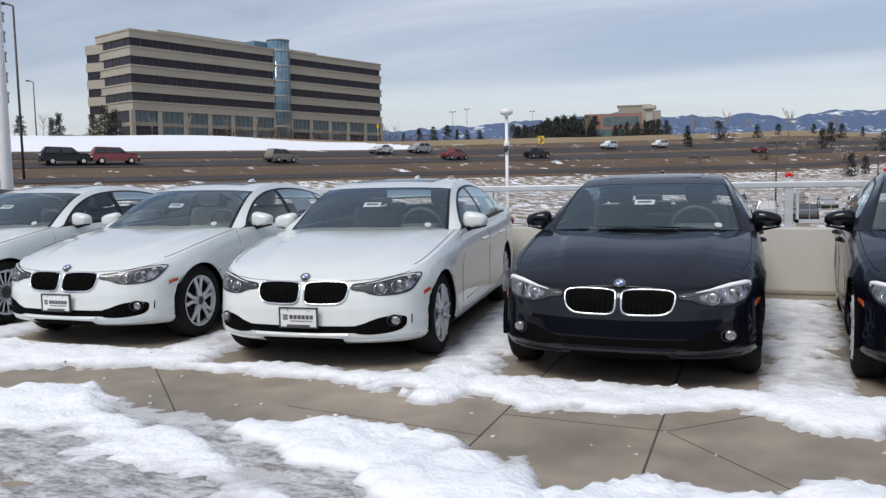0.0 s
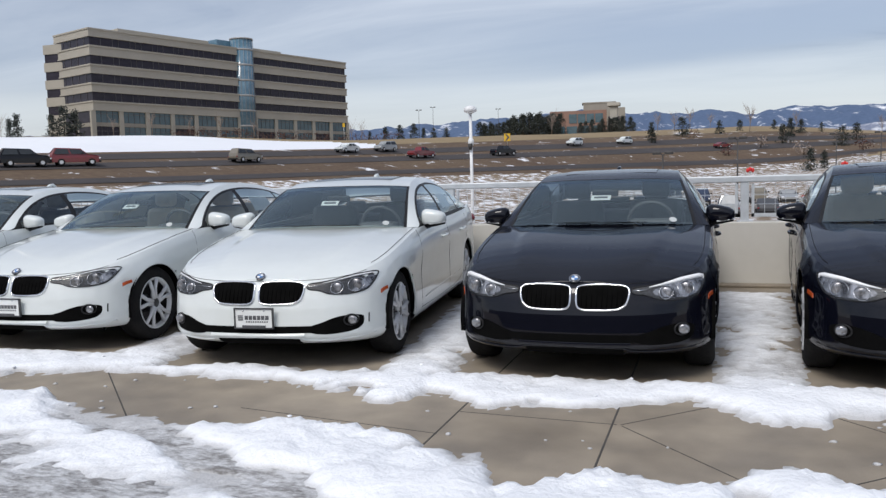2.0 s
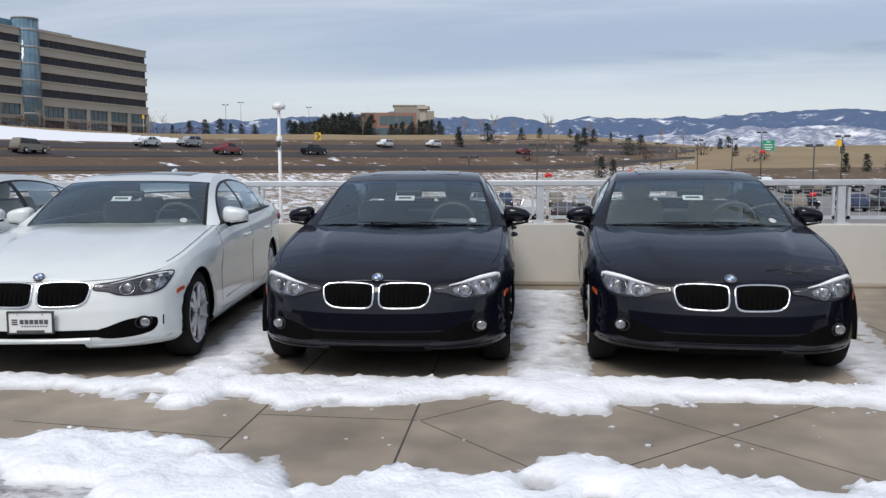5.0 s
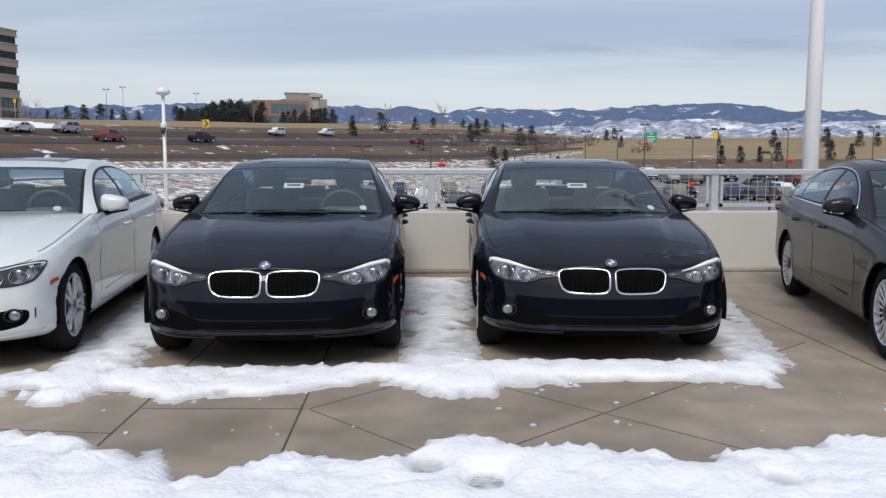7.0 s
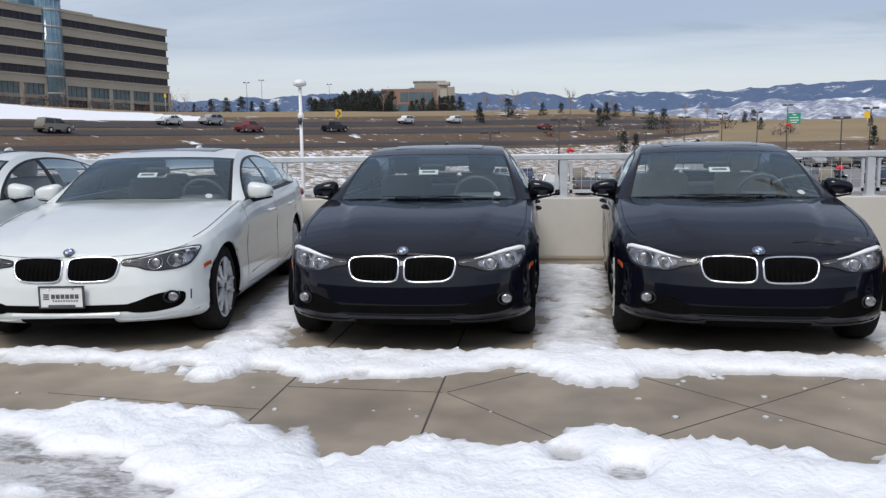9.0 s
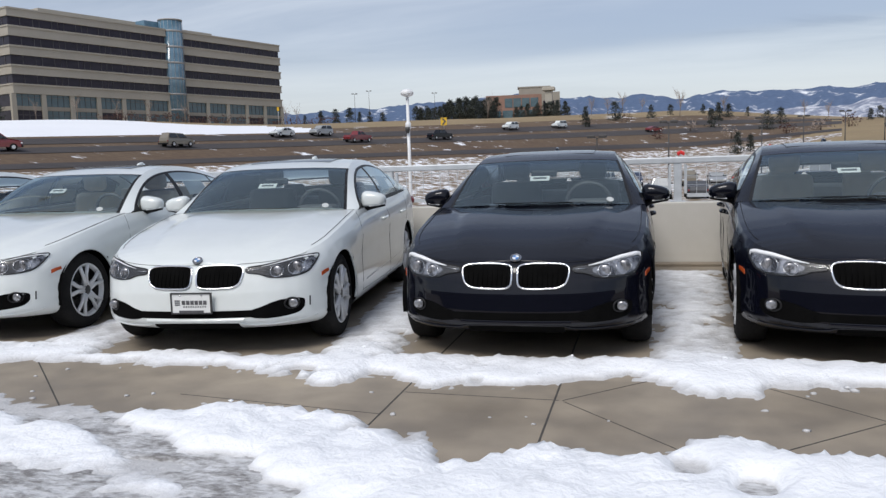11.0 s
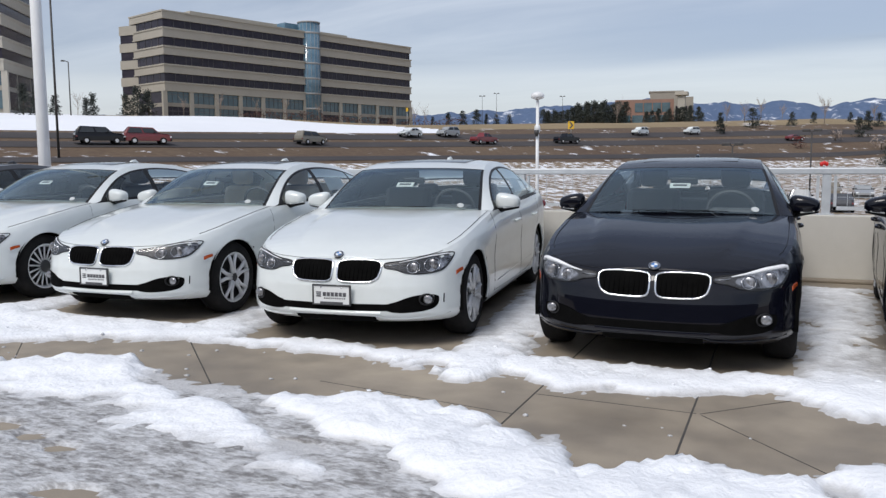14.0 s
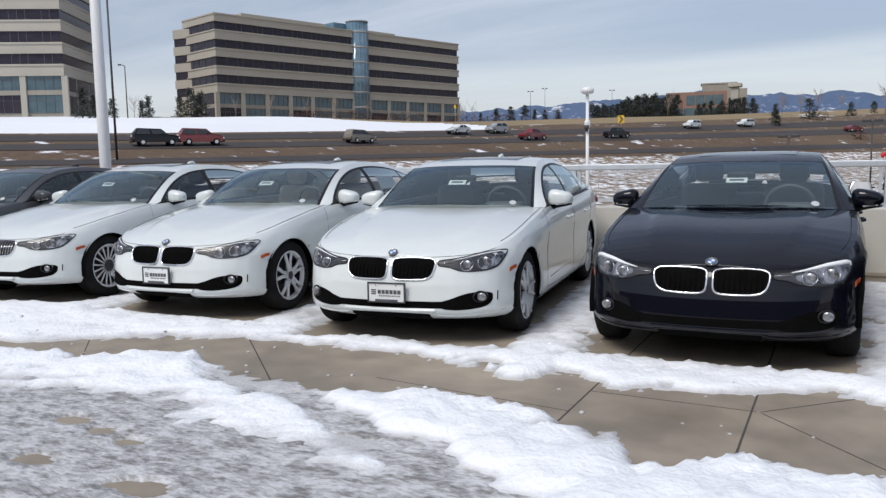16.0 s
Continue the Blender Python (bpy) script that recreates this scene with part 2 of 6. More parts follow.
M["bark"] = mat("bark", (0.10, 0.075, 0.055), (0.06, 0.045, 0.035), rough=0.95, scale=3)
# needles and twigs are mixed paler, with some distance haze in the colour
M["pine"] = mat("pine_needles", (0.030, 0.038, 0.034), (0.048, 0.055, 0.044), rough=0.8, scale=0.8, island=0.45)
M["twig"] = mat("bare_twigs", (0.26, 0.21, 0.18), (0.32, 0.26, 0.22), rough=0.95, scale=0.8, island=0.3)
M["shrub"] = mat("winter_shrub", (0.12, 0.055, 0.045), (0.08, 0.05, 0.04), rough=0.95, scale=0.8, island=0.4)
M["sign_green"] = mat("sign_green", (0.01, 0.26, 0.15), (0.015, 0.30, 0.18), rough=0.5, scale=0.8)
M["sign_yellow"] = mat("sign_yellow", (0.80, 0.50, 0.03), (0.72, 0.44, 0.03), rough=0.5, scale=2)
M["red_cloth"] = mat("red_balloon", (0.70, 0.025, 0.02), (0.55, 0.02, 0.02), rough=0.35, scale=1.5)
M["red_paint"] = mat("red_car_paint", (0.19, 0.012, 0.016), (0.15, 0.01, 0.013), rough=0.3, coat=0.8)
M["blue_paint"] = mat("blue_car_paint", (0.02, 0.035, 0.08), (0.016, 0.028, 0.065), rough=0.3, coat=0.8)
M["car_silver"] = mat("silver_car_paint", (0.42, 0.43, 0.43), (0.36, 0.37, 0.37), rough=0.3, metal=0.4, coat=0.8)
M["car_tan"] = mat("tan_car_paint", (0.25, 0.22, 0.17), (0.21, 0.185, 0.14), rough=0.3, metal=0.3, coat=0.8)


def concrete_mat():
    m, n, l, p = nodes_of("deck_concrete")
    co = n.new("ShaderNodeTexCoord")
    big_ = n.new("ShaderNodeTexNoise")
    big_.inputs["Scale"].default_value, big_.inputs["Detail"].default_value, big_.inputs["Roughness"].default_value = 0.55, 6, 0.55
    mid_ = n.new("ShaderNodeTexNoise")
    mid_.inputs["Scale"].default_value, mid_.inputs["Detail"].default_value = 3.2, 8
    grit = n.new("ShaderNodeTexNoise")
    grit.inputs["Scale"].default_value, grit.inputs["Detail"].default_value = 140, 4
    for t in (big_, mid_, grit):
        l.new(co.outputs["Object"], t.inputs[0])
    r1 = n.new("ShaderNodeValToRGB")
    r1.color_ramp.elements[0].position, r1.color_ramp.elements[0].color = 0.36, (0.235, 0.197, 0.150, 1)
    r1.color_ramp.elements[1].position, r1.color_ramp.elements[1].color = 0.62, (0.345, 0.298, 0.235, 1)
    l.new(big_.outputs[0], r1.inputs[0])
    r2 = n.new("ShaderNodeValToRGB")
    r2.color_ramp.elements[0].position, r2.color_ramp.elements[0].color = 0.33, (0.78, 0.78, 0.79, 1)
    r2.color_ramp.elements[1].position, r2.color_ramp.elements[1].color = 0.68, (1.1, 1.09, 1.07, 1)
    l.new(mid_.outputs[0], r2.inputs[0])
    r3 = n.new("ShaderNodeMapRange")
    r3.inputs["To Min"].default_value, r3.inputs["To Max"].default_value = 0.82, 1.18
    l.new(grit.outputs[0], r3.inputs[0])
    a = n.new("ShaderNodeMix")
    a.data_type, a.blend_type = "RGBA", "MULTIPLY"
    a.inputs[0].default_value = 1
    l.new(r1.outputs[0], a.inputs[6])
    l.new(r2.outputs[0], a.inputs[7])
    b = n.new("ShaderNodeMix")
    b.data_type, b.blend_type = "RGBA", "MULTIPLY"
    b.inputs[0].default_value = 1
    l.new(a.outputs[2], b.inputs[6])
    l.new(r3.outputs[0], b.inputs[7])
    l.new(b.outputs[2], p.inputs["Base Color"])
    rr = n.new("ShaderNodeMapRange")
    rr.inputs["From Min"].default_value, rr.inputs["From Max"].default_value = 0.38, 0.6
    rr.inputs["To Min"].default_value, rr.inputs["To Max"].default_value = 0.42, 0.8
    l.new(big_.outputs[0], rr.inputs[0])
    l.new(rr.outputs[0], p.inputs["Roughness"])
    bp = n.new("ShaderNodeBump")
    bp.inputs["Strength"].default_value, bp.inputs["Distance"].default_value = 0.15, 0.01
    l.new(grit.outputs[0], bp.inputs["Height"])
    l.new(bp.outputs[0], p.inputs["Normal"])
    return m


def snow_mat(name, dirt, lo, hi, base=(0.86, 0.88, 0.91), rough=0.6, scale=2.2, stretch=(1, 1, 1)):
    m, n, l, p = nodes_of(name)
    co = n.new("ShaderNodeTexCoord")
    t1 = n.new("ShaderNodeTexNoise")
    t1.inputs["Scale"].default_value, t1.inputs["Detail"].default_value, t1.inputs["Roughness"].default_value = scale, 9, 0.65
    t2 = n.new("ShaderNodeTexNoise")
    t2.inputs["Scale"].default_value, t2.inputs["Detail"].default_value = 30, 8
    mp = n.new("ShaderNodeMapping")
    mp.inputs["Scale"].default_value = stretch
    mp.inputs["Rotation"].default_value = (0, 0, radians(0 if stretch[0] == 1 else 24))
    l.new(co.outputs["Object"], mp.inputs[0])
    l.new(mp.outputs[0], t1.inputs[0])
    l.new(mp.outputs[0], t2.inputs[0])
    mr = n.new("ShaderNodeMapRange")
    mr.inputs["From Min"].default_value, mr.inputs["From Max"].default_value = lo, hi
    two = n.new("ShaderNodeMix")
    two.data_type = "FLOAT"
    two.inputs[0].default_value = 0.35
    l.new(t1.outputs[0], two.inputs[2])
    l.new(t2.outputs[0], two.inputs[3])
    l.new(two.outputs[0], mr.inputs[0])
    mx = n.new("ShaderNodeMix")
    mx.data_type = "RGBA"
    mx.inputs[6].default_value, mx.inputs[7].default_value = (*base, 1), (*dirt, 1)
    l.new(mr.outputs[0], mx.inputs[0])
    # thin snow is wet and grey
    sx = n.new("ShaderNodeSeparateXYZ")
    l.new(co.outputs["Object"], sx.inputs[0])
    wob = n.new("ShaderNodeMath")
    wob.operation = "MULTIPLY_ADD"
    wob.inputs[1].default_value = 0.05
    l.new(t1.outputs[0], wob.inputs[0])
    l.new(sx.outputs["Z"], wob.inputs[2])
    thin = n.new("ShaderNodeMapRange")
    thin.inputs["From Min"].default_value, thin.inputs["From Max"].default_value = 0.034, 0.062
    l.new(wob.outputs[0], thin.inputs[0])
    wet = n.new("ShaderNodeMix")
    wet.data_type = "RGBA"
    wet.inputs[6].default_value = (0.50, 0.50, 0.505, 1) if base[0] > 0.8 else (*base, 1)
    l.new(thin.outputs[0], wet.inputs[0])
    l.new(mx.outputs[2], wet.inputs[7])
    if base[0] > 0.8:
        l.new(wet.outputs[2], p.inputs["Base Color"])
    else:
        l.new(mx.outputs[2], p.inputs["Base Color"])
    p.inputs["Roughness"].default_value = rough
    bp = n.new("ShaderNodeBump")
    bp.inputs["Strength"].default_value, bp.inputs["Distance"].default_value = 0.6, 0.02
    l.new(t2.outputs[0], bp.inputs["Height"])
    l.new(bp.outputs[0], p.inputs["Normal"])
    return m


M["concrete"] = concrete_mat()
M["snow"] = snow_mat("snow", (0.60, 0.62, 0.65), 0.55, 0.8)
M["slush"] = snow_mat("trodden_slush", (0.19, 0.18, 0.172), 0.41, 0.62, base=(0.60, 0.605, 0.615), rough=0.4, scale=7.5, stretch=(0.75, 1.5, 1))


def ground_mat(name, grass_a, grass_b, snow_lo, snow_hi, scale, squash=1.0):
    """Winter grass with patches of lying snow."""
    m, n, l, p = nodes_of(name)
    co = n.new("ShaderNodeTexCoord")
    g1 = n.new("ShaderNodeTexNoise")
    g1.inputs["Scale"].default_value, g1.inputs["Detail"].default_value = 0.05, 8
    s1 = n.new("ShaderNodeTexNoise")
    s1.inputs["Scale"].default_value, s1.inputs["Detail"].default_value, s1.inputs["Roughness"].default_value = scale, 10, 0.68
    g2 = n.new("ShaderNodeTexNoise")
    g2.inputs["Scale"].default_value, g2.inputs["Detail"].default_value = 1.4, 6
    mp = n.new("ShaderNodeMapping")
    mp.inputs["Scale"].default_value = (1, 1, squash)
    l.new(co.outputs["Object"], mp.inputs[0])
    for t in (g1, s1, g2):
        l.new(mp.outputs[0], t.inputs[0])
    av = n.new("ShaderNodeMix")
    av.data_type = "FLOAT"
    av.inputs[0].default_value = 0.45
    l.new(g1.outputs[0], av.inputs[2])
    l.new(g2.outputs[0], av.inputs[3])
    r1 = n.new("ShaderNodeMapRange")
    r1.inputs["From Min"].default_value, r1.inputs["From Max"].default_value = 0.38, 0.62
    l.new(av.outputs[0], r1.inputs[0])
    gm = n.new("ShaderNodeMix")
    gm.data_type = "RGBA"
    gm.inputs[6].default_value, gm.inputs[7].default_value = (*grass_a, 1), (*grass_b, 1)
    l.new(r1.outputs[0], gm.inputs[0])
    r2 = n.new("ShaderNodeMapRange")
    r2.inputs["From Min"].default_value, r2.inputs["From Max"].default_value = snow_lo, snow_hi
    l.new(s1.outputs[0], r2.inputs[0])
    sm = n.new("ShaderNodeMix")
    sm.data_type = "RGBA"
    sm.inputs[7].default_value = (0.80, 0.82, 0.86, 1)
    l.new(r2.outputs[0], sm.inputs[0])
    l.new(gm.outputs[2], sm.inputs[6])
    l.new(sm.outputs[2], p.inputs["Base Color"])
    p.inputs["Roughness"].default_value = 0.95
    p.inputs["Specular IOR Level"].default_value = 0.1
    return m


M["field"] = ground_mat("winter_field", (0.17, 0.125, 0.085), (0.29, 0.235, 0.175), 0.495, 0.575, 0.9)
M["verge"] = ground_mat("road_verge", (0.105, 0.074, 0.056), (0.155, 0.115, 0.080), 0.60, 0.66, 0.30)
M["hill"] = ground_mat("dry_grass_hill", (0.30, 0.235, 0.145), (0.24, 0.185, 0.115), 0.63, 0.68, 0.04)
M["snowfield"] = ground_mat("snow_bank", (0.78, 0.80, 0.84), (0.84, 0.86, 0.89), 0.5, 0.6, 0.02)
# distance haze is mixed into the base colours of both ranges as blue
M["mountain"] = ground_mat("hazy_forested_ridge", (0.085, 0.125, 0.21), (0.11, 0.155, 0.25), 0.57, 0.68, 0.009, 0.5)
M["foothill"] = ground_mat("hazy_snowy_foothill", (0.17, 0.20, 0.28), (0.25, 0.275, 0.35), 0.46, 0.68, 0.018, 0.5)

# ---------------------------------------------------------------- mesh helpers


def mesh_ob(name, verts, faces, material, parent=None, smooth=False, label=""):
    used = sorted({k for f in faces for k in f})
    if len(used) < len(verts):
        at = {k: i for i, k in enumerate(used)}
        verts, faces = [verts[k] for k in used], [[at[k] for k in f] for f in faces]
    me = bpy.data.meshes.new(name)
    me.from_pydata([tuple(v) for v in verts], [], [tuple(f) for f in faces])
    me.update()
    if material:
        me.materials.append(material)
    if smooth:
        me.polygons.foreach_set("use_smooth", [True] * len(me.polygons))
    ob = new(name, me)
    if parent:
        ob.parent = parent
    if label:
        tagged(ob, label)
    return ob


def part(name, bm, material, parent=None, label="", smooth=False):
    me = bpy.data.meshes.new(name)
    bm.to_mesh(me)
    bm.free()
    me.materials.append(material)
    if smooth:
        me.polygons.foreach_set("use_smooth", [True] * len(me.polygons))
    ob = new(name, me)
    if parent:
        ob.parent = parent
    if label:
        tagged(ob, label)
    return ob


def bm_box(bm, x0, y0, z0, x1, y1, z1, bevel=0.0, m=None):
    r = bmesh.ops.create_cube(bm, size=1.0)
    vs = r["verts"]
    t = Matrix.Translation(((x0 + x1) / 2, (y0 + y1) / 2, (z0 + z1) / 2)) @ Matrix.Diagonal((x1 - x0, y1 - y0, z1 - z0, 1))
    bmesh.ops.transform(bm, matrix=(m @ t) if m else t, verts=vs)
    if bevel:
        es = list({e for v in vs for e in v.link_edges})
        bmesh.ops.bevel(bm, geom=es, offset=bevel, segments=2, affect="EDGES", profile=0.5)
    return vs


def box(name, lo, hi, material, parent=None, bevel=0.0, label="", m=None):
    bm = bmesh.new()
    bm_box(bm, *lo, *hi, bevel=bevel, m=m)
    return part(name, bm, material, parent, label)


def bm_tube(bm, pts, r, sides=8, closed=False):
    """A round tube along a line of points; r may be a list."""
    pts = [Vector(p) for p in pts]
    n = len(pts)
    rs = [float(q) for q in r] if isinstance(r, (list, tuple)) else [float(r)] * n
    rings = []
    up = None
    for i, p in enumerate(pts):
        a = pts[(i - 1) % n] if (closed or i) else p
        b = pts[(i + 1) % n] if (closed or i < n - 1) else p
        d = (b - a).normalized()
        if up is None:
            up = Vector((0, 0, 1)) if abs(d.z) < 0.9 else Vector((0, 1, 0))
        s = d.cross(up).normalized()
        up = s.cross(d).normalized()
        rings.append([bm.verts.new(p + rs[i] * (math.cos(2 * math.pi * k / sides) * s + math.sin(2 * math.pi * k / sides) * up)) for k in range(sides)])
    for i in range(n if closed else n - 1):
        q, w = rings[i], rings[(i + 1) % n]
        for k in range(sides):
            bm.faces.new((q[k], q[(k + 1) % sides], w[(k + 1) % sides], w[k]))
    if not closed:
        bm.faces.new(rings[0][::-1])
        bm.faces.new(rings[-1])


def tube(name, pts, r, material, parent=None, sides=8, closed=False, label=""):
    bm = bmesh.new()
    bm_tube(bm, pts, r, sides, closed)
    return part(name, bm, material, parent, label, smooth=True)


def empty(name, m, label, category, group="", kind=""):
    e = new(name)
    e.empty_display_size = 0.1
    e.matrix_world = m
    return tagged(e, label, category, group, kind)


def bearing(theta, r):
    return math.sin(radians(theta)) * r, math.cos(radians(theta)) * r


def smooth01(a, b, x):
    u = np.clip((np.asarray(x, float) - a) / (b - a), 0, 1)
    return u * u * (3 - 2 * u)


# ---------------------------------------------------------------- the land round the parking deck
F = 1419.0


def road_range(theta):
    return np.interp(theta, [-75, -41, -24.6, -8.7, 0, 12, 25, 60], [82, 92, 125, 171, 215, 260, 300, 320])


K_MID = [0.50, 0.78, 0.84, 0.88, 0.94, 1.06, 1.15, 1.30, 1.60, 3.0]
E_MID = [-48, -10, 7, 14, 28, 50, 58, 66, 65, 60]
E_LEFT = [-48, -8, 5, 14, 28, 52, 61, 70, 79, 78]
K_RIGHT = [0.40, 0.50, 0.60, 0.75, 0.90, 1.0, 1.3, 2.0, 3.0, 4.0]
E_RIGHT = [-36, -14, 5, 18, 30, 39, 40, 40, 39, 38]


def land(theta, r):
    """Height of the ground at a bearing and a range from the deck."""
    theta, r = np.asarray(theta, float), np.asarray(r, float)
    k = r / road_range(theta)
    wl_ = 1 - smooth01(-36, -24, theta)
    wr_ = smooth01(2, 16, theta)
    em = np.interp(k, K_MID, E_MID) * (1 - wl_) + np.interp(k, K_MID, E_LEFT) * wl_
    er = np.interp(k, K_RIGHT, E_RIGHT)
    base = -2.6
    zm = np.where(k < 0.5, base, 1.36 + r * em / F)
    zr = np.where(k < 0.40, base, 1.36 + r * er / F)
    zm = np.where((k > 0.4) & (k < 0.6), base + (np.maximum(zm, base) - base) * smooth01(0.4, 0.6, k), zm)
    z = zm * (1 - wr_) + zr * wr_
    back = smooth01(80, 110, np.abs(theta))
    return z * (1 - back) + base * back


def ground_z(x, y):
    return float(land(math.degrees(math.atan2(x, y)), math.hypot(x, y)))


# one sheet out to the horizon, whose rows follow the highway
th = np.concatenate([np.linspace(-180, -76, 27)[:-1], np.linspace(-76, 56, 221), np.linspace(56, 180, 32)[1:-1]])
ROAD_K = [(1.01, 1.055), (0.94, 0.985), (0.835, 0.872)]
kg = sorted({round(float(k), 4) for k in np.concatenate([[0.02], np.geomspace(0.12, 0.5, 14), np.linspace(0.5, 0.83, 24), [k for q in ROAD_K for k in q], [0.853, 0.88, 0.91, 0.9625, 1.0325, 1.085, 1.15], np.linspace(1.15, 1.7, 20), np.geomspace(1.8, 5, 14), np.geomspace(6, 15, 5)])})
TH, KK = np.meshgrid(th, kg, indexing="ij")
RR = KK * road_range(TH)
Z = land(TH, RR)
Z = np.where(RR > 700, np.minimum(Z, 34), Z)
soft_ = np.array([[noise.noise((r_ * math.sin(radians(t_)) * 0.03, r_ * math.cos(radians(t_)) * 0.03, 3.1)) for t_, r_ in zip(TH[i], RR[i])] for i in range(len(th))])
rough_ = smooth01(0.55, 0.65, KK) * (1 - smooth01(0.76, 0.82, KK)) + smooth01(1.15, 1.35, KK)
Z = Z + soft_ * np.clip(RR / 120, 0, 1) * 0.55 * rough_
nt_, nr_ = TH.shape
gv = [(RR[i, j] * math.sin(radians(TH[i, j])), RR[i, j] * math.cos(radians(TH[i, j])), Z[i, j]) for i in range(nt_) for j in range(nr_)]
gf, gm_ = [], []
for i in range(nt_):
    i2 = (i + 1) % nt_
    for j in range(nr_ - 1):
        gf.append((i * nr_ + j, i * nr_ + j + 1, i2 * nr_ + j + 1, i2 * nr_ + j))
        k_, r_ = (kg[j] + kg[j + 1]) / 2, RR[i, j]
        t_ = th[i] + 5.0 * noise.noise((th[i] * 0.35, k_ * 22, 8.3)) * float(smooth01(4, 9, th[i]))
        lot_ = t_ > 10.5 and 0.16 < k_ < 0.5
        if k_ < 0.82 and t_ < 12 or (t_ >= 12 and k_ < 0.5):
            m_ = 4 if lot_ else 0
        elif k_ < (1.07 if t_ < -23 else 1.15) and t_ < 12 or (t_ >= 12 and k_ < 0.62):
            m_ = 1
        elif t_ < -20.0 - 30 * max(0.0, k_ - 1.08) + 1.6 * noise.noise((t_ * 0.9, k_ * 14, 1.7)):
            m_ = 3
        else:
            m_ = 2
        gm_.append(m_)
ground = mesh_ob("ground", gv, gf, M["field"], smooth=True)
for k_ in ("verge", "hill", "snowfield", "lot_asphalt"):
    ground.data.materials.append(M[k_])
ground.data.polygons.foreach_set("material_index", gm_)
tagged(ground, "brown winter grassland with patches of snow beyond the deck", "ground", kind="structure")


def road_strip(name, k0, k1, t0, t1, label):
    """A carriageway laid on the rows of the ground."""
    ii = [i for i in range(nt_) if t0 <= th[i] <= t1]
    jj = [j for j in range(nr_) if k0 - 1e-6 <= kg[j] <= k1 + 1e-6]
    v = [(gv[i * nr_ + j][0], gv[i * nr_ + j][1], gv[i * nr_ + j][2] + 0.05) for i in ii for j in jj]
    m = len(jj)
    f = [(i * m + j, i * m + j + 1, (i + 1) * m + j + 1, (i + 1) * m + j) for i in range(len(ii) - 1) for j in range(m - 1)]
    return tagged(mesh_ob(name, v, f, M["asphalt"], smooth=True), label, "road", kind="structure")


for q, (k0_, k1_) in enumerate(ROAD_K):
    road_strip(f"road_{q + 1}", k0_, k1_, -76, 13, ("grey asphalt carriageway on the far side of the highway", "grey asphalt carriageway on the near side of the highway", "dark asphalt frontage road below the highway")[q])

# the mountains on the horizon: two ranges, dark forest behind, snowy foothills in front, both blued for haze


def ridge(name, r, depth, heights, rough_amp, t0, t1, material, label, seed, nt=640, nd=14):
    v, f = [], []
    ts = np.linspace(t0, t1, nt)
    hp = np.interp(ts, *heights)
    for i, t in enumerate(ts):
        for j in range(nd):
            u = j / (nd - 1)
            x, y = bearing(t, r - depth * (1 - u))
            ridge_n = 1 - abs(noise.fractal((t * 0.36 + seed, u * 1.6, seed), 1.0, 2.2, 5))
            roll_ = noise.fractal((t * 0.11 + seed, 0.4, seed), 1.0, 2.3, 3)
            top = hp[i] - 15 + rough_amp * (roll_ + 1.1 * (ridge_n - 0.75))
            prof = u ** 0.8
            z = 1.36 + r / F * (8 + max(top - 8, 2) * prof * (1 - (1 - u) * (0.45 * (1 - ridge_n) + 0.25 * noise.noise((t * 1.7, u * 5, seed)))))
            v.append((x, y, z))
    for i in range(nt - 1):
        for j in range(nd - 1):
            a = i * nd + j
            f.append((a, a + 1, a + nd + 1, a + nd))
    ob = mesh_ob(name, v, f, material, smooth=True)
    return tagged(ob, label, "mountains", kind="structure")


ridge("backdrop_far_range", 4600, 900, ([-80, -22, -16, -9, -3, 3, 8, 14, 20, 26, 31, 40, 60], [84, 98, 108, 113, 106, 106, 106, 108, 110, 100, 96, 98, 94]), 11, -80, 60, M["mountain"], "forested mountain range with snow patches on the horizon, coloured haze blue", 2.7)
ridge("backdrop_foothills", 3900, 700, ([-80, -10, 4, 10, 14, 20, 26, 32, 40, 60], [30, 40, 62, 76, 86, 86, 82, 82, 84, 70]), 13, -80, 60, M["foothill"], "snow-dusted foothills in front of the mountains, coloured haze grey-blue", 9.4)

# ---------------------------------------------------------------- the parking deck
WALL_Y, WALL_TOP, RAIL_TOP = 9.88, 0.74, 1.27
# added wall, never in view: darkens what the glossy car paint mirrors
south = box("unseen_wall_south", (-45, -16.3, 0.0), (45, -16, 5.2), M["reflect_wall"])
tagged(south, "plain dark wall added unseen behind the camera to darken paint reflections", "wall", kind="structure")
deck = box("floor", (-45, -40, -0.35), (45, WALL_Y + 0.24, 0.0), M["concrete"])
tagged(deck, "tan concrete parking deck, damp and stained between the snow", "floor", kind="structure")
wall = box("wall_north", (-45, WALL_Y, 0.0), (45, WALL_Y + 0.24, WALL_TOP), M["wall"], bevel=0.012)
tagged(wall, "cream painted concrete parapet wall at the deck's edge", "wall", kind="structure")
curb = box("trim", (-45, WALL_Y - 0.16, 0.0), (45, WALL_Y - 0.003, 0.035), M["concrete"], bevel=0.01)
tagged(curb, "low concrete kerb along the foot of the parapet", "kerb", kind="structure")


def joint(x0, y0, x1, y1, w=0.011):
    a, b = Vector((x0, y0, 0.0)), Vector((x1, y1, 0.0))
    d = (b - a).normalized()
    s = Vector((-d.y, d.x, 0)) * w / 2
    up = Vector((0, 0, 0.002))
    v = [a - s, b - s, b + s, a + s, a - s * 0.7 + up, b - s * 0.7 + up, b + s * 0.7 + up, a + s * 0.7 + up]
    mesh_ob("joint", v, [(4, 5, 6, 7), (0, 1, 5, 4), (1, 2, 6, 5), (2, 3, 7, 6), (3, 0, 4, 7)], M["joint"], deck)


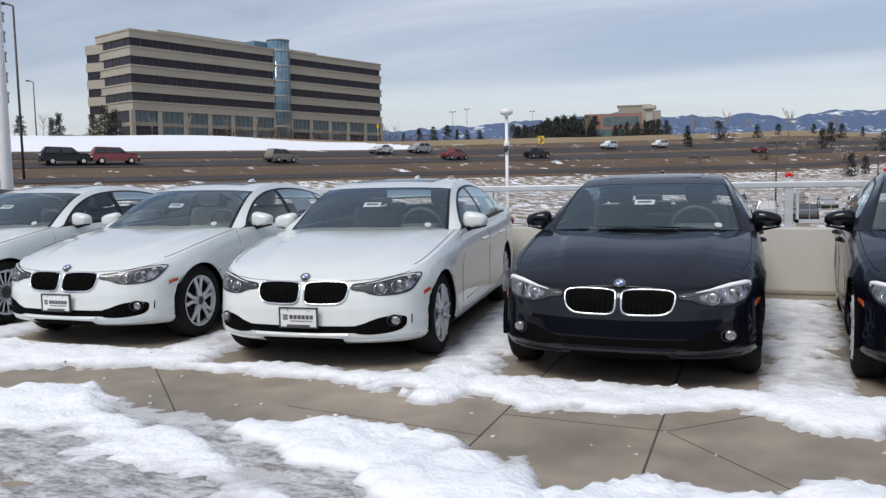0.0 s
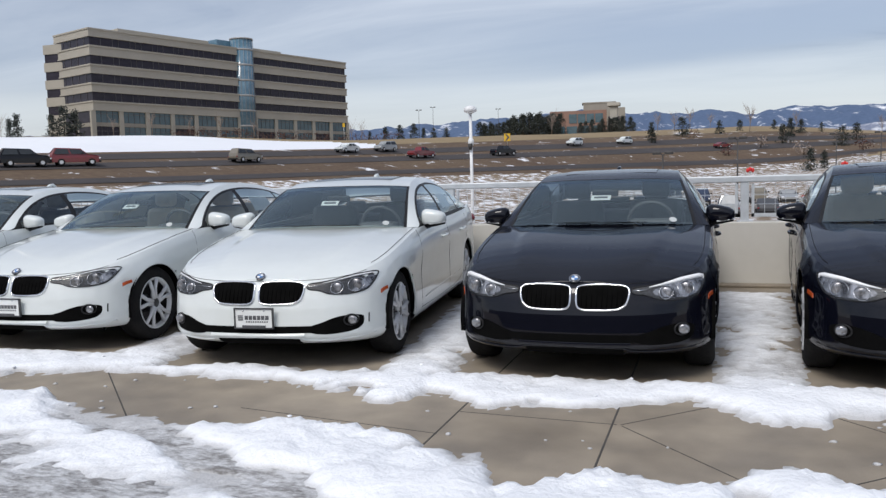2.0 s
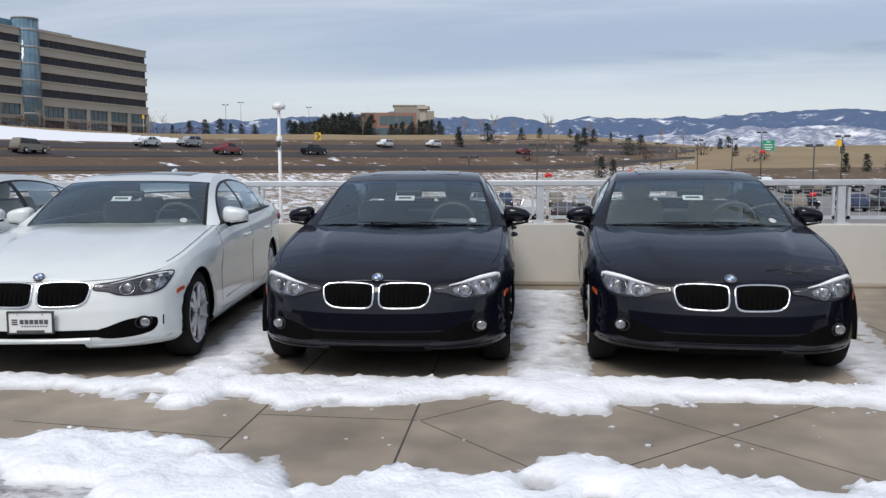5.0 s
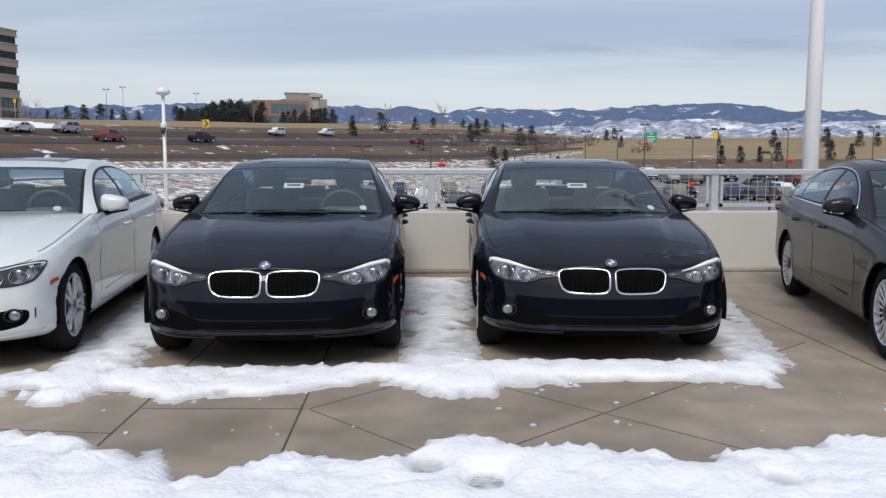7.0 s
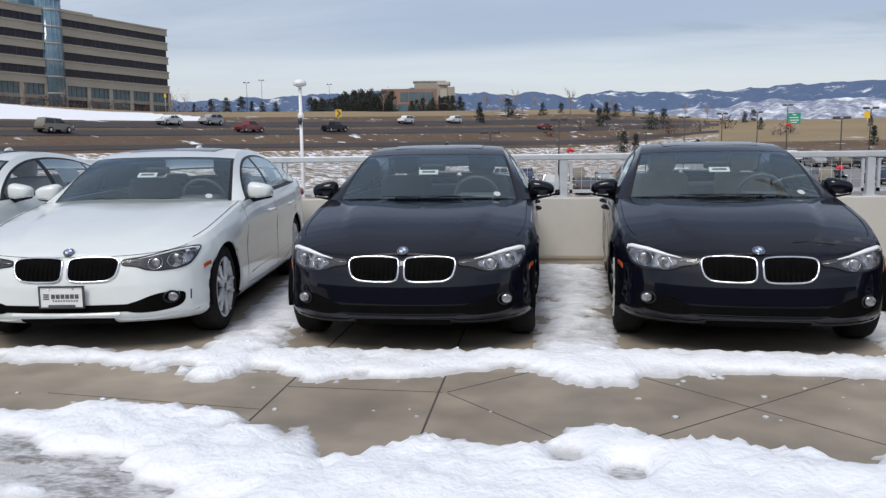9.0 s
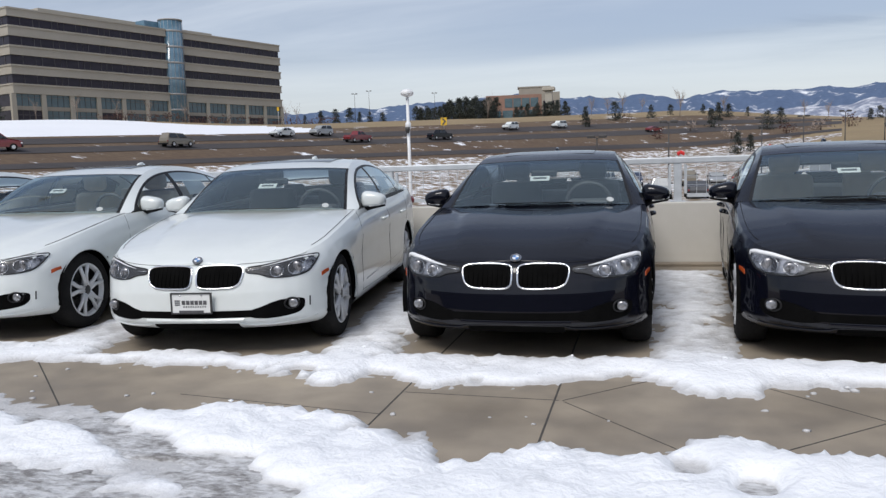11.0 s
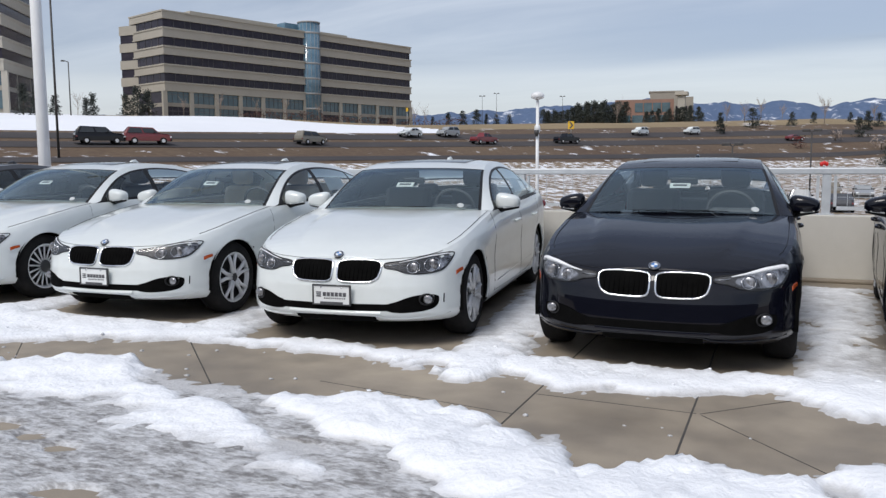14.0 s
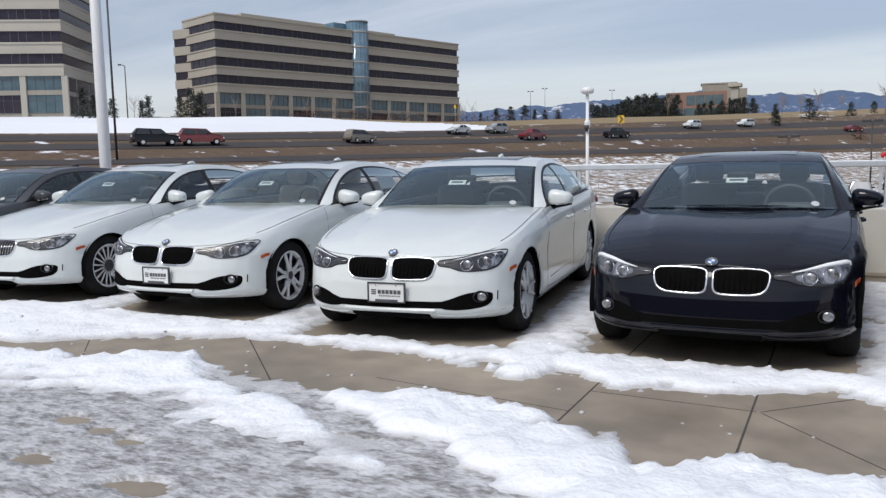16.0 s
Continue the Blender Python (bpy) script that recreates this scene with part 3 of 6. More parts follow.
# saw cuts: bays across, a long cut in front of the cars and braced diagonals
for x_ in (-9.6, -7.6, -1.27, -0.38, 3.3, 5.2):
    joint(x_ + 0.06, 9.7, x_ - 0.06, 1.0, 0.012)
joint(-1.27, 4.41, -0.37, 4.36, 0.006)
joint(-0.35, 4.36, 0.62, 5.28, 0.006)
joint(-0.34, 4.34, 1.5, 2.24, 0.006)
joint(-0.2, 2.99, 3.2, 5.85, 0.008)
joint(0.74, 4.76, 1.95, 3.44, 0.006)
joint(-4.30, 5.0, -2.4, 3.1, 0.010)
joint(-5.6, 4.62, -3.9, 2.92, 0.008)
joint(-2.6, 4.2, -1.28, 4.0, 0.005)

# snow: a ploughed band on the near side, a second band along the cars' noses and tongues between the cars
CARS = {  # nose x, nose y, turn
    "K": (-0.719, 5.103, 0.0), "W": (-2.969, 5.009, 5.83), "V": (-5.376, 5.149, 2.14),
    "J": (1.538, 5.141, -4.07), "U": (-7.705, 5.152, 2.32), "N": (4.13, 4.36, -13.5), "T": (-10.1, 5.25, 1.5)}


def bumpy(x, c, w):
    return math.exp(-((x - c) / w) ** 2)


# the snow's edges on the deck: near band, band along the noses, foot of the near band
NEAR_X = [-5.6, -4.75, -4.4, -4.1, -3.6, -3.2, -2.85, -2.5, -2.15, -1.75, -1.4, -1.13, -0.95, -0.87, -0.80, -0.69, -0.55, -0.43, -0.1, 0.1, 0.27, 0.43, 0.62, 0.72, 0.85, 1.12, 1.5, 1.88, 2.1, 3.0]
NEAR_Y = [3.80, 3.84, 3.98, 4.10, 3.97, 3.92, 3.86, 3.86, 3.97, 3.94, 3.83, 3.77, 3.68, 3.55, 3.36, 3.33, 3.48, 3.57, 3.54, 3.58, 3.78, 3.88, 3.83, 3.70, 3.63, 3.66, 3.48, 3.63, 3.68, 3.75]
LOW_X = [-7.0, -5.8, -5.45, -5.2, -4.77, -4.3, -4.07, -3.35, -2.72, -2.35, -2.1, -1.75, -1.62, -1.45, -1.16, -0.95, -0.65, -0.32, 0.0, 0.16, 0.28, 0.45, 0.71, 0.78, 1.1, 2.2, 2.4, 2.8, 3.3, 3.6]
LOW_Y = [4.1, 4.0, 4.2, 4.43, 4.60, 4.78, 4.84, 4.80, 4.78, 4.70, 4.60, 4.36, 4.72, 4.66, 4.48, 4.56, 4.56, 4.76, 4.84, 4.72, 4.60, 4.55, 4.56, 4.76, 4.76, 4.80, 4.66, 5.2, 6.0, 7.2]
BARE_X = [-5.0, -4.5, -3.7, -3.1, -2.5, -2.05, -1.65, -1.0, 0.2]
BARE_Y = [2.95, 3.02, 3.14, 3.08, 2.92, 2.80, 2.64, 2.3, 1.8]


def snow_depth(x, y):
    n1 = noise.fractal((x * 1.1, y * 1.1, 0.3), 1.0, 2.0, 6)
    n2 = noise.fractal((x * 4.5, y * 4.5, 7.7), 1.0, 2.0, 5)
    near_top = float(np.interp(x, NEAR_X, NEAR_Y))
    n3 = noise.fractal((x * 13, y * 13, 4.1), 1.0, 2.0, 3)
    e = 0.04 * n1 + 0.10 * n2 + 0.06 * n3
    near = near_top + e - y
    bare = float(np.interp(x, BARE_X, BARE_Y)) + 0.10 * n1 - 0.06 * math.sin(x * 1.7)
    streak = noise.fractal((x * 0.9 + y * 0.4, y * 3.4 - x * 1.5, 2.9), 1.0, 2.0, 5)
    fade = (y - bare) + 0.26 * streak
    near = min(near, fade * 0.5 + 0.05 * n2)
    # a wheel track ploughed slantwise through the near band
    tr = abs((x + 3.7) * 0.46 + (y - 4.05) * 0.888) - 0.15 - 0.10 * n1
    rut = 1 - 0.92 * float(smooth01(0.06, -0.06, tr + 0.12 * streak)) * float(smooth01(-4.1, -3.5, x) * (1 - smooth01(-1.6, -0.9, x)))
    low = float(np.interp(x, LOW_X, LOW_Y))
    mid = y - (low + 1.2 * e)
    mid = min(mid, 0.06 + 0.5 * (n2 + 0.6 * n1 + 0.18) + 1.5 * float(smooth01(4.75, 5.15, y)) + 1.5 * float(1 - smooth01(-3.3, -2.9, x) * (1 - smooth01(-1.9, -1.6, x))))
    for key, (cx, cy, turn) in CARS.items():
        a = radians(turn)
        lx = (x - cx) * math.cos(a) + (y - cy) * math.sin(a)
        ly = -(x - cx) * math.sin(a) + (y - cy) * math.cos(a)
        inside = min(0.86 - abs(lx), ly - 0.12, 4.9 - ly)
        if key in "NT":
            inside = min(1.5 - abs(lx), ly + 1.6, 6 - ly)
        mid = min(mid, -inside + 0.75 * e + 0.03)
    mid = min(mid, 9.35 + 2 * e - y, 0.5 * (3.62 - 0.10 * (y - 6) - x) + 2.0 * e if x > 2.2 else 9)
    thin = smooth01(5.0, 5.7, y)
    mid = mid - 0.5 * thin * max(0.0, n2 + 0.5 * n1 + 0.5 * n3 - 0.10)
    d = max(near, mid)
    if d <= 0:
        return -0.02
    h = 0.075 * (1 - math.exp(-d / 0.10)) * (1 - 0.5 * thin) if d == mid else 0.078 * (1 - math.exp(-d / 0.11)) * rut * (0.35 + 0.65 * float(smooth01(0.0, 0.7, fade)))
    h *= (0.9 + 0.42 * n1) * (1 - 0.6 * float(smooth01(2.35, 3.0, x)) * float(smooth01(4.2, 4.5, y)))
    h += 0.020 * n2 * min(1, d / 0.1) * (1 - 0.5 * thin)
    h += 0.014 * n3 * min(1, d / 0.08)
    # boot prints trodden into the near band
    for px_, py_, s_ in ((0.27, 3.42, 0.09), (0.51, 3.25, 0.09), (1.74, 3.18, 0.08)):
        q = math.hypot((x - px_) / s_, (y - py_) / (s_ * 1.3))
        if q < 1.6:
            h -= (0.085 + 0.05 * n3) * math.exp(-(q ** 4))
    return max(h, 0.004)


def snow_sheet(name, x0, x1, y0, y1, step, fn, material, label, cat):
    nx, ny = int((x1 - x0) / step) + 1, int((y1 - y0) / step) + 1
    hs = [[fn(x0 + i * step, y0 + j * step) for j in range(ny)] for i in range(nx)]
    idx, v, f = {}, [], []

    def vid(i, j):
        if (i, j) not in idx:
            idx[(i, j)] = len(v)
            v.append((x0 + i * step, y0 + j * step, hs[i][j]))
        return idx[(i, j)]

    for i in range(nx - 1):
        for j in range(ny - 1):
            if max(hs[i][j], hs[i + 1][j], hs[i][j + 1], hs[i + 1][j + 1]) > 0:
                f.append((vid(i, j), vid(i + 1, j), vid(i + 1, j + 1), vid(i, j + 1)))
    return tagged(mesh_ob(name, v, f, material, smooth=True), label, cat, kind="stuff")


def slush_depth(x, y):
    n1 = noise.fractal((x * 0.9 + 4, y * 2.0, 5.3), 1.0, 2.0, 6)
    n2 = noise.fractal((x * 5, y * 9, 1.7), 1.0, 2.0, 4)
    edge = min(4.0 - 0.55 * float(smooth01(-2.4, 0, x)), float(np.interp(x, NEAR_X, NEAR_Y)) - 0.14) - y + 0.06 * n2
    hole = 9.0
    for hx, hy, hr in ((-2.13, 3.09, 0.10), (-3.69, 2.84, 0.06), (-3.40, 2.76, 0.05), (-3.14, 2.70, 0.045), (-2.64, 2.31, 0.09), (-3.36, 2.35, 0.06)):
        hole = min(hole, math.hypot((x - hx) / 1.9, y - hy) / hr - 1 + 0.35 * max(-1, min(1, n2)))
    d = min(edge, hole)
    if d <= 0:
        return -0.01
    return 0.006 + 0.010 * min(1, d / 0.2) + 0.006 * n2


snow_sheet("snow", -13.0, 4.6, 1.2, 9.6, 0.036, snow_depth, M["snow"], "ploughed and trodden white snow lying on the deck", "snow")
snow_sheet("slush", -9.0, 1.5, 0.9, 4.1, 0.032, slush_depth, M["slush"], "thin grey trodden ice and slush on the driveway", "slush")

random.seed(5)
lump_bm = bmesh.new()
for _ in range(90):
    x_ = random.uniform(-8.5, 3.2)
    y_ = random.choice((random.gauss(4.0, 0.06), random.gauss(4.66, 0.08), random.gauss(4.3, 0.2), random.gauss(5.15, 0.08)))
    if x_ < -0.5 and y_ < 3.75:
        continue
    s_ = random.uniform(0.006, 0.018) * (2.0 if random.random() < 0.07 else 1)
    zb = max(0.0, snow_depth(x_, y_))
    r_ = bmesh.ops.create_icosphere(lump_bm, subdivisions=1, radius=s_)
    for v_ in r_["verts"]:
        v_.co = Vector((v_.co.x * random.uniform(0.9, 1.5), v_.co.y * random.uniform(0.8, 1.2), v_.co.z * 0.55)) * random.uniform(0.75, 1.25) + Vector((x_, y_, zb + s_ * 0.2))
tagged(part("snow_lumps", lump_bm, M["snow"], smooth=True), "small loose lumps of snow scattered on the concrete", "snow", kind="stuff")

# ---------------------------------------------------------------- guard rail on the parapet
rail = empty("guard_rail", pose(0, WALL_Y + 0.12, WALL_TOP), "pale grey galvanised guard rail with wire mesh on the parapet", "railing")
for i in range(-9, 10):
    px_ = 0.53 + 3.57 * i
    bm = bmesh.new()
    bm_box(bm, px_ - 0.045, -0.03, 0, px_ + 0.045, 0.03, RAIL_TOP - WALL_TOP - 0.075, bevel=0.006)
    bm_box(bm, px_ - 0.085, -0.06, 0, px_ + 0.085, 0.06, 0.012)
    part("post", bm, M["rail"], rail)
    a_, b_ = px_ + 0.045, px_ + 3.57 - 0.045
    bm = bmesh.new()
    bm_box(bm, a_ + 0.03, -0.02, 0.055, b_ - 0.03, 0.02, 0.095)
    for sx_ in (a_ + 0.03, b_ - 0.06):
        bm_box(bm, sx_, -0.02, 0.055, sx_ + 0.03, 0.02, RAIL_TOP - WALL_TOP - 0.09)
    part("panel_frame", bm, M["rail"], rail)
    bm = bmesh.new()
    nw = 30
    for q in range(1, nw):
        wx = a_ + 0.06 + (b_ - a_ - 0.12) * q / nw
        bm_box(bm, wx - 0.0022, -0.003, 0.09, wx + 0.0022, 0.003, RAIL_TOP - WALL_TOP - 0.08)
    for q in range(1, 4):
        wz = 0.09 + 0.11 * q
        bm_box(bm, a_ + 0.05, -0.003, wz - 0.0022, b_ - 0.05, 0.003, wz + 0.0022)
    tagged(part("wire_mesh", bm, M["rail"], rail, "welded wire mesh infill"), kind="stuff")
bm = bmesh.new()
bm_box(bm, -32, -0.04, RAIL_TOP - WALL_TOP - 0.075, 32, 0.04, RAIL_TOP - WALL_TOP, bevel=0.012)
part("top_rail", bm, M["rail"], rail)

# ---------------------------------------------------------------- poles


def deck_pole(x, y):
    e = empty("light_pole", pose(x, y, -2.6), "tall white steel light pole behind the parapet", "light pole", "deck light poles")
    tube("shaft", [(0, 0, 0.3), (0, 0, 5.0), (0, 0, 11)], [0.105, 0.098, 0.075], M["pole_white"], e, 16)
    tube("base", [(0, 0, 0), (0, 0, 0.3)], [0.25, 0.22], M["wall"], e, 16)
    bm = bmesh.new()
    bm_box(bm, -0.9, -0.18, 11.0, 0.9, 0.18, 11.14, bevel=0.04)
    part("lamp_head", bm, M["pole_white"], e)
    return e


deck_pole(5.56, 10.45)
deck_pole(-11.9, 10.45)
lamp = empty("camera_pole", pose(-7.36, 26.18, ground_z(-7.36, 26.18)), "slim white pole with a domed lamp and a camera bracket", "lamp post")
LH = 3.58 - ground_z(-7.36, 26.18)
tube("shaft", [(0, 0, 0), (0, 0, LH - 0.1)], [0.062, 0.052], M["pole_white"], lamp, 12)
tube("lamp_head", [(0, 0, LH - 0.16), (0, 0, LH - 0.1), (0, 0, LH), (0, 0, LH + 0.07), (0, 0, LH + 0.11)], [0.06, 0.21, 0.22, 0.15, 0.03], M["pole_white"], lamp, 16)
tube("collar", [(0, 0, LH - 1.25), (0, 0, LH - 1.16), (0, 0, LH - 1.04), (0, 0, LH - 0.98)], [0.055, 0.10, 0.10, 0.055], M["pole_white"], lamp, 12)
tube("camera_dome", [(0.0, -0.1, LH - 1.36), (0.0, -0.1, LH - 1.28), (0.0, -0.1, LH - 1.16)], [0.04, 0.08, 0.08], M["pole_dark"], lamp, 10)


def street_lamp(theta, r, h, arm, double=False, radius=0.11):
    x, y = bearing(theta, r)
    e = empty("street_lamp", pose(x, y, ground_z(x, y), 0, 0, -theta), "dark metal street lamp beside the road", "street lamp", "dark street lamps")
    tube("shaft", [(0, 0, 0), (0, 0, h)], [radius, radius * 0.7], M["pole_dark"], e, 8)
    bm = bmesh.new()
    bm_tube(bm, [(0, 0, h), (-arm * 0.5, 0, h + 0.12), (-arm, 0, h + 0.15)], radius * 0.6, 6)
    if double:
        bm_tube(bm, [(0, 0, h), (arm * 0.5, 0, h + 0.12), (arm, 0, h + 0.15)], radius * 0.6, 6)
    part("arm", bm, M["pole_dark"], e)
    for s in ((-1, 1) if double else (-1,)):
        bm = bmesh.new()
        bm_box(bm, s * arm - 0.3, -0.22, h + 0.04, s * arm + 0.3, 0.22, h + 0.26, bevel=0.05)
        part("lamp_head", bm, M["pole_dark"], e)
    return e


street_lamp(-47.75, 78, 14.6, 0.9)
street_lamp(-46.9, 150, 8.8, 0.8)
street_lamp(-19.5, 215, 7.5, 0.5, True, 0.06)
street_lamp(-18.5, 235, 9, 0.5, True, 0.06)
street_lamp(-13.9, 240, 8, 0.5, True, 0.06)
# tall twin-headed lamps of the car lot
for t_, r_, h_ in ((20.2, 78, 6.1), (21.8, 92, 7.4), (25.2, 66, 4.6), (26.1, 110, 8.0), (2.2, 70, 6.2), (8.1, 100, 6.6), (10.6, 110, 6.4), (13.0, 115, 6.6), (15.2, 122, 6.6), (17.0, 126, 7.6), (31, 120, 8.5), (-2.6, 60, 5.0)):
    street_lamp(t_, r_, h_, 0.42, True, 0.075)

# ---------------------------------------------------------------- office buildings


def office(name, corner, along, length, depth, base, storeys_top, label, tower_at=None, chamfer=0.0):
    """Banded office block. corner: foot of the near corner; along: bearing vector of the front."""
    ux = Vector((along[0], along[1], 0)).normalized()
    vy = Vector((-ux.y, ux.x, 0))  # into the block
    m = Matrix((( ux.x, vy.x, 0, corner[0]), (ux.y, vy.y, 0, corner[1]), (0, 0, 1, base), (0, 0, 0, 1)))
    e = empty(name, m, label, "office building", "banded office blocks")
    H = storeys_top
    wings = [(0.0, length)] if tower_at is None else [(0.0, tower_at - 2.8), (tower_at + 2.8, length)]
    for w0, w1 in wings:
        box("core_wall", (w0 + 0.3, 0.6, -3), (w1 - 0.3, depth, H - 1.0), M["stucco_mid"], e)
        tops = [(H - 1.95, H), (H - 6.1, H - 3.85), (H - 10.2, H - 8.1), (H - 14.4, H - 12.3), (H - 18.6, H - 16.4)]
        for z0, z1 in tops:
            bm = bmesh.new()
            bm_box(bm, w0, 0, z0, w1, depth + 0.3, z1)
            bm_box(bm, w0 - 0.15, -0.18, z1 - 0.35, w1 + 0.15, depth + 0.4, z1 + 0.003)
            bm_box(bm, w0 - 0.08, -0.1, z0 - 0.003, w1 + 0.08, depth + 0.35, z0 + 0.3)
            part("spandrel", bm, M["stucco"], e, "cream precast concrete band")
        for q, (z0, z1) in enumerate(((H - 3.85, H - 1.95), (H - 8.1, H - 6.1), (H - 12.3, H - 10.2), (H - 16.4, H - 14.4))):
            win = box("window", (w0 + 0.25, 0.35, z0), (w1 - 0.25, depth + 0.1, z1), M["dark_glass"], e)
            bm = bmesh.new()
            x = w0 + 3.0
            while x < w1 - 0.5:
                bm_box(bm, x - 0.05, 0.27, z0, x + 0.05, 0.36, z1)
                x += 3.0 if int(x) % 2 else 1.5
            tagged(part("mullion", bm, M["mullion"], win), kind="stuff")
            bm = bmesh.new()
            y = 2.5
            while y < depth - 0.4:
                bm_box(bm, w0 + 0.16, y - 0.05, z0, w0 + 0.26, y + 0.05, z1)
                y += 3.0
            tagged(part("mullion", bm, M["mullion"], win), kind="stuff")
        # two lower storeys: teal glazing between piers
        n = max(2, round((w1 - w0) / 7.6))
        for i in range(n):
            a, b = w0 + (w1 - w0) * i / n + 0.55, w0 + (w1 - w0) * (i + 1) / n - 0.55
            for z0, z1, mt in ((H - 21.3, H - 18.6, "teal_glass"), (H - 25.6, H - 22.2, "teal_glass" if i % 3 else "dark_glass")):
                win = box("window", (a, 0.45, z0), (b, 0.62, z1), M[mt], e)
                bm = bmesh.new()
                for q in range(1, 4):
                    xx = a + (b - a) * q / 4
                    bm_box(bm, xx - 0.04, 0.38, z0, xx + 0.04, 0.46, z1)
                bm_box(bm, a, 0.38, (z0 + z1) / 2 + 0.6, b, 0.46, (z0 + z1) / 2 + 0.68)
                tagged(part("mullion", bm, M["mullion"], win), kind="stuff")
            bm = bmesh.new()
            bm_box(bm, a, 0.25, H - 22.2, b, 0.62, H - 21.3)
            part("spandrel", bm, M["stucco_mid"], e)
            for xx in ((a - 1.1, a),) + (((b, b + 1.1),) if i == n - 1 else ()):
                box("pier", (xx[0], 0.02, -3), (xx[1], 0.7, H - 18.6), M["stucco"], e)
        ns = max(1, round(depth / 7))
        for i in range(ns):
            a, b = depth * i / ns + 0.5, depth * (i + 1) / ns - 0.5
            for z0, z1 in ((H - 21.3, H - 18.6), (H - 25.6, H - 22.2)):
                if w0 == 0:
                    box("window", (0.2, a, z0), (0.42, b, z1), M["dark_glass"], e)
                if w1 == length:
                    box("window", (w1 - 0.42, a, z0), (w1 - 0.2, b, z1), M["dark_glass"], e)
            if w0 == 0:
                box("spandrel", (0.1, a, H - 22.2), (0.4, b, H - 21.3), M["stucco_mid"], e)
    if tower_at is not None:
        tw = tube("stair_tower", [(tower_at, 1.4, -3), (tower_at, 1.4, H + 2.4)], 3.0, M["sky_glass"], e, 20)
        tagged(tw, "round blue glass stair tower")
        for q in range(7):
            z = 0.2 + q * 4.1
            tube("ring", [(tower_at, 1.4, z), (tower_at, 1.4, z + 0.5)], 3.06, M["roof_grey"], tw, 20)
        for a_ in range(10):
            an = math.pi + a_ * math.pi / 9
            cx, cy = tower_at + 3.04 * math.cos(an), 1.4 + 3.04 * math.sin(an)
            tube("mullion", [(cx, cy, -2), (cx, cy, H + 2.4)], 0.05, M["roof_grey"], tw, 4)
        tube("tower_roof", [(tower_at, 1.4, H + 2.4), (tower_at, 1.4, H + 2.75)], 3.15, M["roof_grey"], tw, 20)
        box("tower_wing", (tower_at - 6.5, 3.5, H - 0.8), (tower_at - 1, 9, H + 2.2), M["sky_glass"], e)
        box("plant_room", (10.5, 5, H - 0.4), (tower_at - 8, depth - 3, H + 1.7), M["stucco"], e)
        box("plant_room", (tower_at + 5, 5, H - 0.4), (length - 22, depth - 3, H + 1.5), M["stucco"], e)
    return e


office("office_building", (-132.8, 152.2), (27, 80), 84.4, 15.0, 11.9, 25.4, "seven-storey cream office block with dark window bands", 44.9)
office("office_building", (-133.4 - 62 * 0.86, 109.8 - 62 * 0.51), (0.86, 0.51), 62, 22.0, 12.2, 25.4, "cream office block with dark bands and teal ground floors")
# the small return behind the near corner of the first block
ret = empty("office_annex", pose(-148, 154.4, 11.9, 0, 0, 0), "stepped cream end bay of the office block", "office building")
for z0, z1 in ((21.0, 23.2), (16.9, 19.0), (12.8, 14.9), (8.7, 10.8), (-2, 6.6)):
    box("spandrel", (-2.0, 2, z0), (3.5, 8, z1), M["stucco"], ret)
for z0, z1 in ((19.0, 21.0), (14.9, 16.9), (10.8, 12.8), (6.6, 8.7)):
    box("window", (-1.8, 2.2, z0), (3.5, 8, z1), M["dark_glass"], ret)

bx, by = bearing(-7.4, 345)
bz = 11.3
bb = empty("brick_building", pose(bx, by, bz, 0, 0, 8), "red brick office building with glazed bays and grey top storey", "office building")
box("wall", (-17.5, 0, -2), (6, 14, 15.6), M["brick"], bb)
box("wall", (6.0, -1.5, -2), (13.5, 14, 16.2), M["stucco_mid"], bb)
box("plant_room", (-3.5, 3, 15.6), (9.5, 12, 18.6), M["stucco_mid"], bb)
box("parapet", (-4, 2.8, 18.6), (10, 12.2, 19.1), M["stucco_mid"], bb)
for i in range(4):
    w_ = box("window", (-15.5 + i * 5.0, -0.15, 5.2), (-11.2 + i * 5.0, 0.1, 9.2), M["teal_glass"], bb)
    w_ = box("window", (-9.5 + i * 3.6, -0.15, 10.4), (-6.3 + i * 3.6, 0.1, 14.2), M["teal_glass"], bb)
    box("window", (6.6 + i * 1.7, -1.65, 4.0), (7.8 + i * 1.7, -1.45, 12.6), M["dark_glass"], bb)
    box("window", (-15.5 + i * 5.0, -0.15, 1.4), (-11.6 + i * 5.0, 0.1, 4.0), M["teal_glass"], bb)
mx_, my_ = bearing(-5.9, 300)
mon = empty("stone_monument", pose(mx_, my_, ground_z(mx_, my_)), "pale stone monument tower on the dry grass hill", "monument")
box("shaft", (-1.3, -1.3, -1), (1.3, 1.3, 9.5), M["stucco"], mon, bevel=0.2)
box("cap", (-2.2, -2.2, 9.5), (2.2, 2.2, 10.8), M["stucco"], mon, bevel=0.2)

# ---------------------------------------------------------------- trees


def leaf_clump(bm, c, s, rnd, n):
    for _ in range(n):
        p = c + Vector((rnd.gauss(0, 1), rnd.gauss(0, 1), rnd.gauss(0, 0.7))) * s
        a = Vector((rnd.uniform(-1, 1), rnd.uniform(-1, 1), rnd.uniform(-0.6, 0.6))).normalized() * s * 0.7
        b = Vector((rnd.uniform(-1, 1), rnd.uniform(-1, 1), rnd.uniform(-1, 1))).normalized() * s * 0.4
        bm.faces.new([bm.verts.new(p + q) for q in (-a, b, a, -b)])


